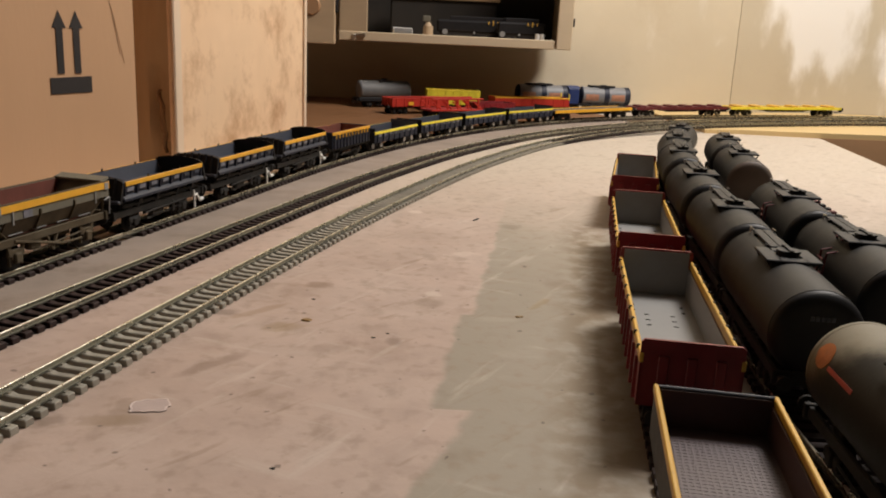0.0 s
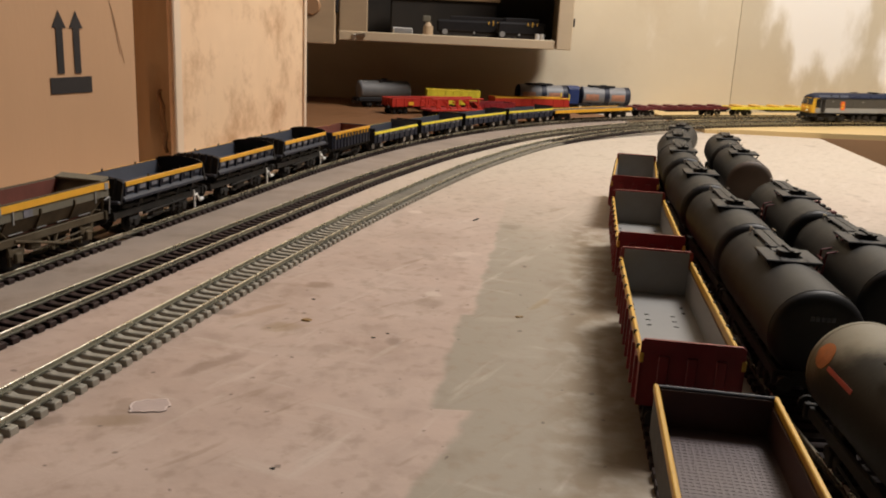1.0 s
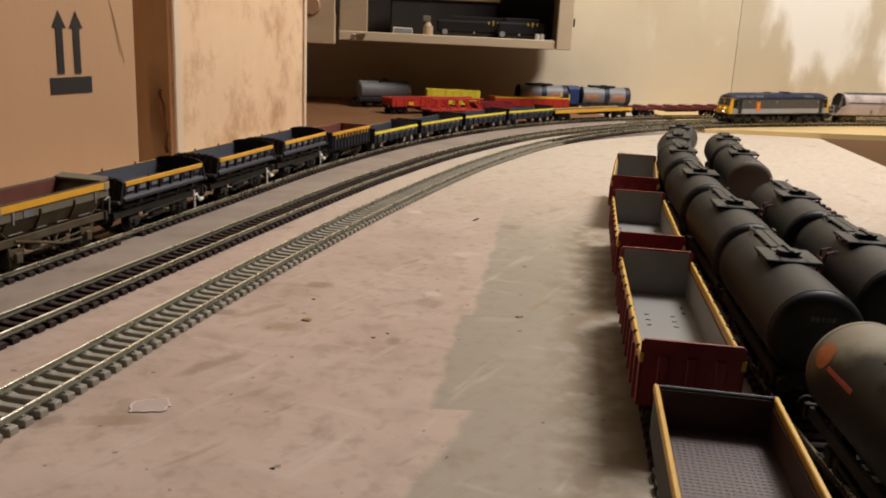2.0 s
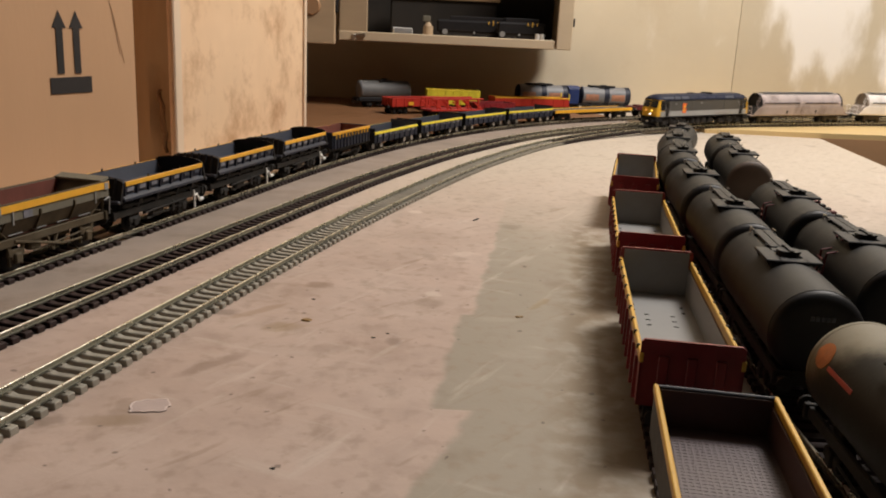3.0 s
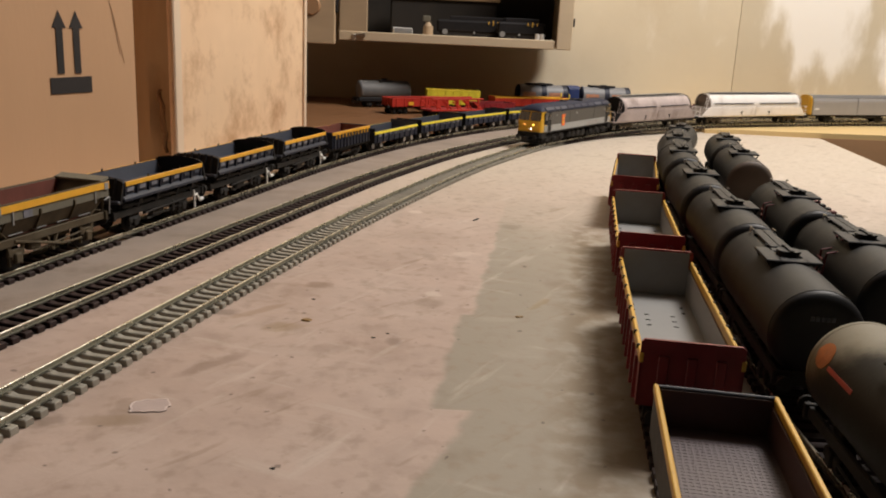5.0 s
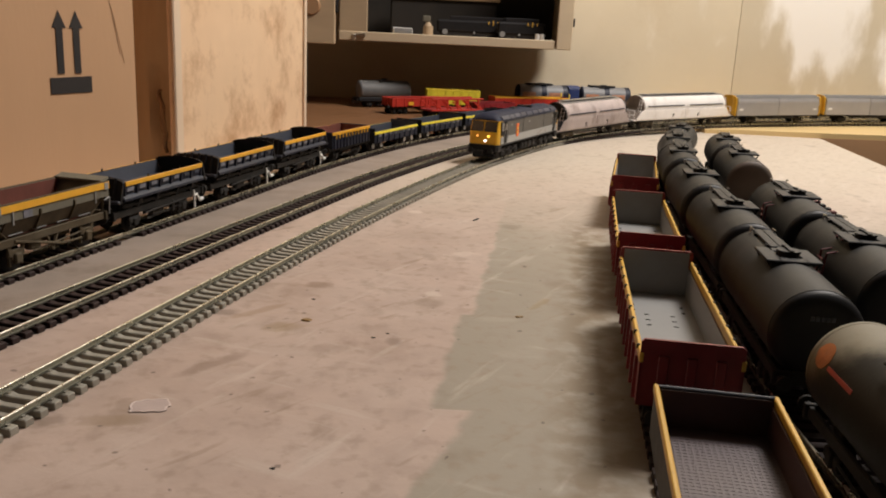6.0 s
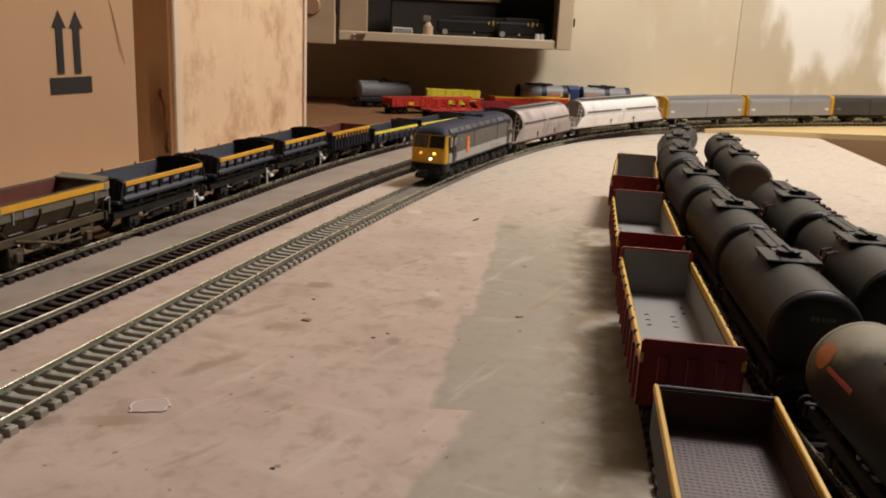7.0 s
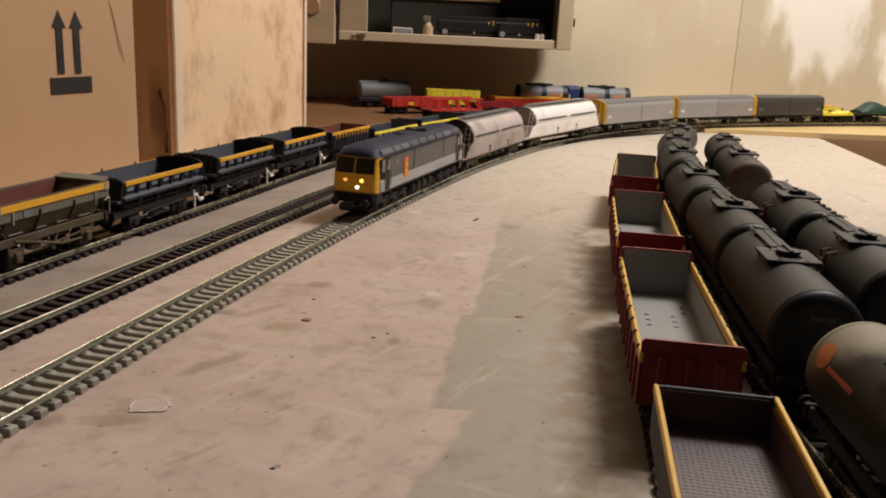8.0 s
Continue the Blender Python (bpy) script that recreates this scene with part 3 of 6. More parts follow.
def build_track(name, line, s0, s1, spans, label, underlay=None):
    tr = thing(name, label, "railway track", "layout tracks")
    for off in (-0.0089, 0.0089):
        rail = part("rail", rail_mesh(line, s0, s1, off), M["rail"], tr, "bright nickel-silver rail", smooth=True)
        part("rail_foot", sweep(line, s0, s1, off, 0.0018, 0.0030, 0.0036), M["railfoot"], rail)
    for a, b, kind, pitch, wide, singles in spans:
        me = sleeper_mesh("sleeper", M[kind], 0.0255, wide, 0.0030)
        rest = []
        for i, s in enumerate(np.arange(a, b, pitch)):
            m = pose(*line.at(s), line.z(s) + 0.0001, 0, 0, math.degrees(line.heading(s)) + random.uniform(-0.6, 0.6))
            if singles:
                ob = new("sleeper", me)
                ob.parent, ob.matrix_basis = tr, m
            else:
                rest.append(m)
        if rest:
            bm = B()
            for m in rest:
                q = bmesh.ops.create_cube(bm, size=1.0, matrix=m @ Matrix.Translation((0, 0, 0.0015)) @ Matrix.Diagonal((wide, 0.0250, 0.003, 1)))
            tagged(part("sleeper_run", bm, M[kind], tr), kind="stuff")
    return tr


solid("underlay", sweep(LINE_A, -0.3, 1.25, -0.018, 0.072, -0.002, 0.0004, 0.03), M["roadbed"], "thin grey underlay strip beneath the tracks", "underlay", kind="structure")
solid("black_underlay", sweep(LINE_B, -0.12, 0.86, 0.0, 0.023, 0.0002, 0.0011, 0.02), M["black"], "black underlay strip between the sleepers", "underlay", kind="structure")
build_track("concrete_sleeper_track", LINE_C, -0.12, 3.4, [(-0.10, 0.93, "concrete", 0.0072, 0.0041, True), (0.93, 1.15, "timber", 0.0075, 0.0045, True),
            (1.15, 3.35, "dusty", 0.0075, 0.0036, False)], "single track with pale grey concrete sleepers")
build_track("main_track", LINE_B, -0.12, 3.0, [(-0.10, 0.86, "timber", 0.0075, 0.0045, True), (0.86, 2.95, "dusty", 0.0075, 0.0036, False)],
            "single track with dark brown sleepers and bright rails")
build_track("siding_track", LINE_A, -0.15, 3.0, [(-0.13, 0.118, "timber", 0.0075, 0.0045, True), (0.145, 0.90, "timber", 0.0075, 0.0045, True), (0.90, 2.95, "dusty", 0.0075, 0.0036, False)],
            "siding track with dark sleepers under stabled wagons")
for nm, ln, s1 in (("wagon_siding_track", LINE_W, 0.83), ("tank_siding_track", LINE_T, 0.95), ("outer_tank_siding_track", LINE_U, 0.78)):
    build_track(nm, ln, 0.0, s1, [(0.01, s1 - 0.01, "timber", 0.0075, 0.0045, False)], "siding track hidden under stabled wagons")


# ---- vehicle parts; x runs to the nose, z = 0 is the rail top ----
def wheel(x, y, r, parent, rim="steel"):
    bm = B()
    rod(bm, (x, y - 0.0012, r), (x, y + 0.0012, r), r, 16)
    rod(bm, (x, y - 0.0017 * (1 if y > 0 else -1), r), (x, y, r), r * 1.09, 16)
    w = part("wheel", bm, M["frame"], parent)
    bm = B()
    rod(bm, (x, y + (0.0011 if y > 0 else -0.0016), r), (x, y + (0.0016 if y > 0 else -0.0011), r), r * 0.93, 14)
    part("rim", bm, M[rim], w)
    return w


def axle(x, r, parent, rim="frame"):
    for y in (-0.0088, 0.0088):
        wheel(x, y, r, parent, rim)


def buffers(x, d, z, parent, half=0.0115, mat_="frame"):
    for y in (-half, half):
        bm = B()
        rod(bm, (x, y, z), (x + d * 0.005, y, z), 0.0014, 8)
        rod(bm, (x + d * 0.005, y, z), (x + d * 0.0062, y, z), 0.0029, 12)
        part("buffer", bm, M[mat_], parent)


def hook(x, d, parent):
    bm = B()
    box(bm, (x + d * 0.004, 0, 0.0075), (0.012, 0.004, 0.0016), 0.0003)
    box(bm, (x + d * 0.0095, 0, 0.0095), (0.0015, 0.009, 0.0045), 0.0003)
    part("coupling", bm, M["black"], parent)


def chassis(t, L, wb, r=0.0062, z=0.0135, rim="frame", mat_="frame", half=0.0125):
    bm = B()
    for y in (-half, half):
        box(bm, (0, y, z), (L, 0.0018, 0.0042), 0.0003)
        box(bm, (0, y * 0.82, z - 0.003), (wb * 0.55, 0.0012, 0.004))
        for x in (-wb / 2, wb / 2):
            box(bm, (x, y * 0.93, z - 0.006), (0.012, 0.0022, 0.004), 0.0006)
            box(bm, (x, y, r), (0.0048, 0.0024, 0.005), 0.0006)
            for k in (-1, 1):
                box(bm, (x + k * 0.0042, y * 0.9, 0.0075), (0.0012, 0.0014, 0.008))
        rod(bm, (-wb * 0.4, y, z - 0.0055), (wb * 0.28, y, z - 0.008), 0.0006, 5)
    for x in (-L / 2 + 0.001, L / 2 - 0.001):
        box(bm, (x, 0, z), (0.002, 2 * half + 0.004, 0.0055), 0.0003)
    box(bm, (0, 0, z - 0.001), (L * 0.9, 0.009, 0.003))
    part("underframe", bm, M[mat_], t, "grimy black underframe")
    for x in (-wb / 2, wb / 2):
        axle(x, r, t, rim)
    for d in (-1, 1):
        buffers(d * L / 2, d, z, t)
        hook(d * L / 2, d, t)


def bogie(t, x, wb=0.023, r=0.0055, rim="frame", half=0.0115, mat_="frame"):
    bm = B()
    for y in (-half, half):
        box(bm, (x, y, 0.0085), (wb * 1.25, 0.002, 0.0035), 0.0006)
        box(bm, (x, y * 1.02, 0.0065), (wb * 0.35, 0.0024, 0.004), 0.0005)
        for k in (-1, 1):
            box(bm, (x + k * wb / 2, y * 1.02, 0.0062), (0.005, 0.0026, 0.005), 0.0006)
    box(bm, (x, 0, 0.009), (0.008, 2 * half, 0.003))
    b = part("bogie", bm, M[mat_], t)
    for k in (-1, 1):
        for y in (-0.0088, 0.0088):
            wheel(x + k * wb / 2, y, r, b, rim)
    return b


def arc(y, z, r, a0, a1, n):
    return [(y + r * math.cos(radians(a0 + (a1 - a0) * i / n)), z + r * math.sin(radians(a0 + (a1 - a0) * i / n))) for i in range(n + 1)]


# ---- tank wagons ----
def tank_wagon(label, m, body="tank", cap="tankend", L=0.112, R=0.0172, marks=False, group="tank wagons", walkway=True, ladder=False, plate=True):
    t = thing("tank_wagon", label, "tank wagon", group, m)
    chassis(t, L - 0.004, 0.062, z=0.0125)
    zc = 0.0292
    half = L / 2 - 0.004
    n = 40

    def ring(x, r):
        return [(x, r * math.cos(2 * math.pi * i / n), zc + r * math.sin(2 * math.pi * i / n)) for i in range(n)]

    bm = B()
    loft(bm, [ring(x, R) for x in np.linspace(-half + 0.003, half - 0.003, 12)], caps=False)
    shell = part("barrel", bm, M[body], t, smooth=True)
    for d in (-1, 1):
        bm = B()
        loft(bm, [ring(d * (half - 0.003 + dx), r) for dx, r in ((0, R), (0.0016, R * 0.985), (0.003, R * 0.93), (0.0042, R * 0.80), (0.0051, R * 0.55), (0.0055, R * 0.25))])
        part("barrel_end", bm, M[cap], t, smooth=True)
    for x in (-half + 0.0032, half - 0.0032):
        bm = B()
        loft(bm, [ring(x - 0.0007, R * 0.999), ring(x - 0.0007, R * 1.008), ring(x + 0.0007, R * 1.008), ring(x + 0.0007, R * 0.999)], caps=False)
        part("strap", bm, M[body], t, smooth=False)
    for x in (-half * 0.62, half * 0.62):
        bm = B()
        box(bm, (x, 0, 0.0145), (0.008, 0.022, 0.006), 0.0006)
        part("saddle", bm, M["frame"], t)
    zt = zc + R
    bm = B()                                   # hatch platform: an open frame of plates
    for y in (-0.0098, 0.0098):
        box(bm, (0, y * 0.80, zt + 0.0002), (0.0230, 0.0066, 0.0013), 0.0003)
    for x in (-0.0108, 0.0108):
        box(bm, (x * 0.80, 0, zt + 0.0002), (0.0058, 0.0120, 0.0013), 0.0003)
    for y in (-0.0105, 0.0105):
        for x in (-0.010, 0.010):
            rod(bm, (x, y, zt + 0.0002), (x, y * 0.86, zt - 0.0028), 0.0005, 5)
    part("platform", bm, M["tankend"], t)
    bm = B()
    rod(bm, (0, 0, zt - 0.001), (0, 0, zt + 0.0022), 0.0046, 16)
    rod(bm, (0, 0, zt + 0.0022), (0, 0, zt + 0.003), 0.0050, 16)
    box(bm, (0, 0, zt + 0.0033), (0.011, 0.0016, 0.001))
    box(bm, (-0.0055, 0, zt + 0.0018), (0.0022, 0.003, 0.004), 0.0003)
    part("hatch", bm, M["tankend"], t)
    if walkway:
        bm = B()
        for y in (-0.0021, 0.0021):
            box(bm, (-0.0305, y, zt + 0.0006), (0.035, 0.0040, 0.0010), 0.0002)
        for x in (-0.018, -0.040):
            box(bm, (x, 0, zt + 0.0001), (0.0016, 0.010, 0.0012))
        part("walkway", bm, M["tankend"], t)
        for y in (-1, 1):                      # lamp brackets and handholds at the walkway's end
            bm = B()
            rod(bm, (-half + 0.004, y * 0.0050, zt - 0.0006), (-half + 0.004, y * 0.0050, zt + 0.0020), 0.0004, 5)
            rod(bm, (-half + 0.004, y * 0.0050, zt + 0.0020), (-half + 0.009, y * 0.0050, zt + 0.0020), 0.0004, 5)
            part("handhold", bm, M["steel"], t, "small bright metal handhold")
    if ladder:                                 # running boards with toothed brackets along the outer flank
        for i in range(9):
            bm = B()
            box(bm, (-half + 0.010 + i * 0.0105, 0.0122, zc + 0.0138), (0.0046, 0.0030, 0.0014), 0.0003)
            part("bracket", bm, M["maroon"] if i % 3 == 1 else M["tankend"], t)
        bm = B()
        for d in (-1, 1):
            y = -0.0188
            for x in (-0.004, 0.004):
                rod(bm, (x, d * y, 0.014), (x, d * y * 0.93, zc + 0.010), 0.0005, 5)
                rod(bm, (x, d * y * 0.93, zc + 0.010), (x, d * 0.0120, zt), 0.0005, 5)
            for i in range(7):
                rod(bm, (-0.004, d * y, 0.016 + i * 0.0034), (0.004, d * y, 0.016 + i * 0.0034), 0.0004, 4)
        part("ladder", bm, M["maroon"], t)
    if plate:                                  # unreadable lettering on the end
        bm = B()
        for i in range(5):
            box(bm, (half + 0.0018, -0.0036 + i * 0.0018, zc + 0.0075), (0.0026, 0.0013, 0.0016))
        part("lettering", bm, M["slate"], t, "faint unreadable white lettering")
    return t, shell


def build_tanks():
    label = "matt black tank wagon with a hatch platform on top"
    for y in (0.346, 0.461, 0.578, 0.703, 0.803, 0.903):
        tank_wagon(label, LINE_T.chord(float(np.interp(y, LINE_T.p[:, 1], LINE_T.s)), 0.031))
    for s, body in ((0.259, "tank"), (0.377, "tank"), (0.577, "browntank"), (0.690, "tank")):
        tank_wagon(label if body == "tank" else "matt black tank wagon with a plain brown domed end", LINE_U.chord(s, 0.031), cap="tankend" if body == "tank" else "browntank", ladder=s < 0.4, plate=body == "tank")
    t, shell = tank_wagon("weathered cream tank wagon with orange and red markings", LINE_T.chord(float(np.interp(0.212, LINE_T.p[:, 1], LINE_T.s)), 0.031), body="cream", cap="cream", plate=False, walkway=False)
    for name, x0, x1, a0, a1, mt in (("oval_mark", -0.046, -0.036, 138, 168, "faded"), ("stripe_mark", -0.035, -0.016, 158, 163, "redmark")):
        bm = B()
        rings = []
        for i in range(9):
            u = i / 8
            mid, ext = (a0 + a1) / 2, (a1 - a0) / 2 * (math.sqrt(max(0.02, 1 - (2 * u - 1) ** 2)) if name == "oval_mark" else 1)
            rings.append([(x0 + (x1 - x0) * u, 0.0172 * k * math.cos(radians(a)), 0.0292 + 0.0172 * k * math.sin(radians(a)))
                          for k, aa in ((1.004, 1), (1.012, -1)) for a in [mid + aa * ext * (j / 4 - 1) for j in range(9)]])
        loft(bm, rings)
        part(name, bm, M[mt], t, "worn orange oval" if name == "oval_mark" else "worn red stripe")
    return t


cream_tank = build_tanks()


# ---- open wagons ----
def ribs(bm, L, half, z0, z1, n, size=0.0016, proud=0.0010):
    for d in (-1, 1):
        for i in range(n):
            x = -L / 2 + L * (i + 0.5) / n
            box(bm, (x, d * (half + proud / 2), (z0 + z1) / 2), (size, proud, z1 - z0), 0.0002)
    return bm


def open_body(t, L, half, z0, z1, outer, inner, band, floor_mat=None, fz=None, wall=0.0012, rise=0.0, band_h=0.003, nribs=8, taper=0.0, end_mat=None, outside=False, chamfer=0.0):
    """A box body: side walls, ends, floor and a top band, each a part."""
    fz = fz or z0 + 0.002
    bm = B()
    box(bm, (0, 0, fz - 0.001), (L - 2 * wall, 2 * half - 2 * taper - 2 * wall - 0.001, 0.002))
    part("floor_plate", bm, M[floor_mat or inner], t)
    for d in (-1, 1):
        bm = B()
        yz = [(d * (half - taper), z0), (d * half, z1 - band_h), (d * (half - wall), z1 - band_h), (d * (half - taper - wall), z0)]
        prism(bm, yz, -L / 2, L / 2)
        s = part("side", bm, M[outer], t)
        bm = B()
        yz = [(d * (half - wall - 0.0001), z1 - band_h), (d * (half - taper - wall - 0.0001), fz), (d * (half - taper - wall - 0.0005), fz), (d * (half - wall - 0.0005), z1 - band_h)]
        prism(bm, yz, -L / 2 + wall, L / 2 - wall)
        part("lining", bm, M[inner], s)
        bm = B()
        if outside:                            # the band is paint on the outer face only
            box(bm, (0, d * (half - wall / 2 - 0.0004), z1 - band_h / 2), (L, wall - 0.0004, band_h), 0.0002)
            part("top_plank", bm, M[inner], s)
            bm = B()
            box(bm, (0, d * (half + 0.0003), z1 - band_h / 2 - 0.0002), (L + 0.0004, 0.0008, band_h), 0.0002)
        else:
            box(bm, (0, d * (half - wall / 2 + 0.0002), z1 - band_h / 2), (L + 0.0006, wall + 0.0003, band_h), 0.0003)
        part("top_band", bm, M[band], s)
        for i in range(nribs):
            bm = B()
            x = -L / 2 + L * (i + 0.5) / nribs
            prism(bm, [(d * (half - taper), z0), (d * (half - taper + 0.0012), z0), (d * (half + 0.0012), z1 - band_h), (d * half, z1 - band_h)], x - 0.0008, x + 0.0008)
            part("rib", bm, M[outer], s)
        bm = B()
        x = d * (L / 2 - wall / 2)
        zt = z1 + rise
        if chamfer:
            prism(bm, [(-half, z0), (half, z0), (half, zt - chamfer), (half - chamfer, zt), (chamfer - half, zt), (-half, zt - chamfer)], x - wall / 2, x + wall / 2)
        else:
            box(bm, (x, 0, (z0 + zt) / 2), (wall, 2 * half, zt - z0), 0.0003)
        e = part("end", bm, M[end_mat or outer], t)
        bm = B()
        box(bm, (d * (L / 2 - wall - 0.0003), 0, (fz + z1 + rise) / 2 - 0.0004), (0.0004, 2 * half - 2 * wall - chamfer, z1 + rise - fz - 0.001))
        part("lining", bm, M[inner], e)
        bm = B()
        for y in (-0.55, -0.0, 0.55):
            box(bm, (d * (L / 2 + 0.0005), y * half, (z0 + z1) / 2), (0.0012, 0.0035, (z1 - z0) * 0.95), 0.0003)
        part("end_rib", bm, M[end_mat or outer], e)


def box_wagon(label, m, outer="red", inner="inner", band="gold", L=0.1350, floor_mat=None, rise=0.0050, h=0.0285, marks=True, end_mat=None, fz=0.0112):
    t = thing("open_wagon", label, "open wagon", "stabled open wagons", m)
    chassis(t, L - 0.002, 0.080, r=0.0050, z=0.0068)
    open_body(t, L, 0.01735, 0.0092 if marks else 0.0175, h, outer, inner, band, floor_mat, fz, rise=rise, nribs=10 if marks else 0, band_h=0.0036 if marks else 0.0026, end_mat=end_mat, chamfer=0.0012 if marks else 0.0)
    for d in (-1, 1) if marks else ():
        for i in range(9):
            bm = B()
            box(bm, (-L / 2 + L * (i + 0.5) / 9, d * 0.0176, h - 0.0004), (0.0014, 0.0012, 0.0016), 0.0001)
            part("rail_clip", bm, M["frame"], t)
    if marks:
        for x in (-0.030, -0.0225, -0.0155):
            for y in (-0.0058, 0.0058):
                bm = B()
                box(bm, (x, y, fz + 0.0001), (0.0005, 0.0021, 0.0003))
                part("floor_slot", bm, M["frame"], t)
    return t


def build_open_wagons():
    box_wagon("red open wagon with grey interior and yellow top rails", LINE_W.chord(0.2727, 0.040), L=0.1345)
    box_wagon("red open wagon with grey interior and yellow top rails", LINE_W.chord(0.4403, 0.040))
    box_wagon("red open wagon with grey interior and yellow top rails", LINE_W.chord(0.6382, 0.040))
    t = box_wagon("dark maroon open wagon with brown mesh floor and yellow rails", LINE_W.chord(0.0985, 0.040), outer="black", inner="brown",
                  floor_mat="mesh", rise=0.0, h=0.0335, fz=0.0210, marks=False, end_mat="slate")
    bm = B()                                   # raised grid on the floor
    for i in range(66):
        box(bm, (-0.0590 + i * 0.0018, 0, 0.02102), (0.0006, 0.032, 0.00018))
    for i in range(19):
        box(bm, (0, -0.0153 + i * 0.0017, 0.02102), (0.118, 0.0006, 0.00022))
    part("floor_grid", bm, M["mesh"], t)


build_open_wagons()


# ---- wagons stabled on the siding ----
def spoil_wagon(m):
    """A shallow tub with a flared ledge along each side, leaning arched ends and an open black underframe."""
    L, half = 0.090, 0.0178
    z0, z1 = 0.0222, 0.0345
    t = thing("spoil_wagon", "dark navy spoil wagon with orange-yellow band and arched ends", "open wagon", "spoil wagons", m)
    chassis(t, 0.104, 0.056, rim="frame", half=0.0130)
    bm = B()
    box(bm, (0, 0, 0.0246), (L, 2 * half - 0.0040, 0.0016))
    part("floor_plate", bm, M["slate"], t)
    for d in (-1, 1):
        bm = B()
        prism(bm, [(d * (half - 0.0012), 0.0243), (d * half, 0.0315), (d * half, z1 - 0.0002), (d * (half - 0.0010), z1 - 0.0002), (d * (half - 0.0022), 0.0243)], -L / 2, L / 2)
        s = part("side", bm, M["navy"], t)
        bm = B()
        prism(bm, [(d * (half - 0.0011), z1 - 0.0004), (d * (half - 0.0023), 0.0255), (d * (half - 0.0027), 0.0255), (d * (half - 0.0015), z1 - 0.0004)], -L / 2 + 0.001, L / 2 - 0.001)
        part("lining", bm, M["slate"], s)
        bm = B()
        box(bm, (-0.0005, d * (half + 0.0004), z1 - 0.0016), (L - 0.001, 0.0010, 0.0030), 0.0003)
        part("top_band", bm, M["amber"], s)
        bm = B()                               # flared ledge and its turned lip
        prism(bm, [(d * (half - 0.0014), 0.0262), (d * (half + 0.0012), 0.0240), (d * (half + 0.0012), 0.0226), (d * (half + 0.0004), 0.0220), (d * (half - 0.0040), 0.0222), (d * (half - 0.0040), 0.0250)], -L / 2 - 0.001, L / 2 + 0.001)
        part("side_ledge", bm, M["navysheen"], s, "dusty navy sloping ledge")
        for i in range(8):
            x = -L / 2 + 0.0010 + (L - 0.0020) * i / 7
            bm = B()
            prism(bm, [(d * (half - 0.0010), 0.0256), (d * (half + 0.0003), 0.0256), (d * (half + 0.0007), 0.0316), (d * half, 0.0316)], x - 0.0006, x + 0.0006)
            part("rib", bm, M["navy"], s)
        for i in range(7):
            x = -L / 2 + L * (i + 0.5) / 7
            bm = B()
            box(bm, (x, d * (half - 0.0002), 0.0294), (0.0068 if i > 2 else 0.0060, 0.0008, 0.0030 if i > 3 else 0.0024), 0.0002)
            part("patch_plate", bm, M["patch"] if i > 1 else M["slate"], s, "worn grey patch plate")
    for d in (-1, 1):                          # end plates that lean out to their foot
        def row(x, drop):
            pts = [(-0.0184, 0.0215), (0.0184, 0.0215), (0.0184, z1 - drop)] + [(0.0184 * math.cos(radians(a)), z1 - drop + (0.0036 if d < 0 else 0.0024) * math.sin(radians(a))) for a in range(15, 170, 15)] + [(-0.0184, z1 - drop)]
            return [(d * (x + 0.0035 * (z1 - z) / (z1 - z0)), y, z) for y, z in pts]
        plate = part("arched_end", loft(B(), [row(L / 2 - 0.0004, 0.0), row(L / 2 + 0.0016, 0.0004)]), M["black"], t, "black arched end plate")
        for y in (-0.0135, -0.0085, -0.003, 0.003, 0.0085, 0.0135):
            bm = B()
            zt = z1 + 0.0030 * math.sqrt(max(0.0, 1 - (y / 0.0184) ** 2))
            rod(bm, (d * (L / 2 + 0.0050), y, 0.0225), (d * (L / 2 + 0.0013), y, zt), 0.0008, 6)
            part("stiffener", bm, M["black"], plate)
        bm = B()
        box(bm, (d * (L / 2 + 0.0056), 0, 0.0224), (0.0030, 0.0368, 0.0022), 0.0006)
        part("end_sill", bm, M["navysheen"], plate)
        for y in (-0.0170, 0.0170):
            bm = B()
            rod(bm, (d * L * 0.20, y, 0.0335), (d * L * 0.20, y, 0.0360), 0.0006, 6)
            part("lifting_lug", bm, M["black"], t)
        bm = B()                               # cradle brackets between tub and underframe
        for x in (-0.036, -0.018, 0.006, 0.026):
            prism(bm, [(d * 0.0110, 0.0150), (d * 0.0138, 0.0150), (d * 0.0170, 0.0224), (d * 0.0110, 0.0224)], x - 0.0011, x + 0.0011)
        box(bm, (0, d * 0.0142, 0.0182), (0.086, 0.0012, 0.0022), 0.0003)
        part("cradle", bm, M["black"], t)
        bm = B()
        rod(bm, (0.020, d * 0.0150, 0.0105), (-0.030, d * 0.0150, 0.0118), 0.0006, 6)
        box(bm, (0.004, d * 0.0120, 0.0088), (0.014, 0.0040, 0.0060), 0.0012)
        box(bm, (-0.014, d * 0.0130, 0.0092), (0.0030, 0.0030, 0.0080), 0.0006)
        part("brake_gear", bm, M["frame"], t)
    bm = B()                                   # black spine below the tub
    loft(bm, [[(-0.040, -0.0090, 0.0155), (0.040, -0.0090, 0.0155), (0.040, 0.0090, 0.0155), (-0.040, 0.0090, 0.0155)], [(-0.044, -0.0150, 0.0236), (0.044, -0.0150, 0.0236), (0.044, 0.0150, 0.0236), (-0.044, 0.0150, 0.0236)]])
    part("tub_bottom", bm, M["black"], t)
    bm = B()                                   # white brake lever at the end
    rod(bm, (-0.0350, 0.0172, 0.0165), (-0.0352, 0.0176, 0.0040), 0.0007, 6)
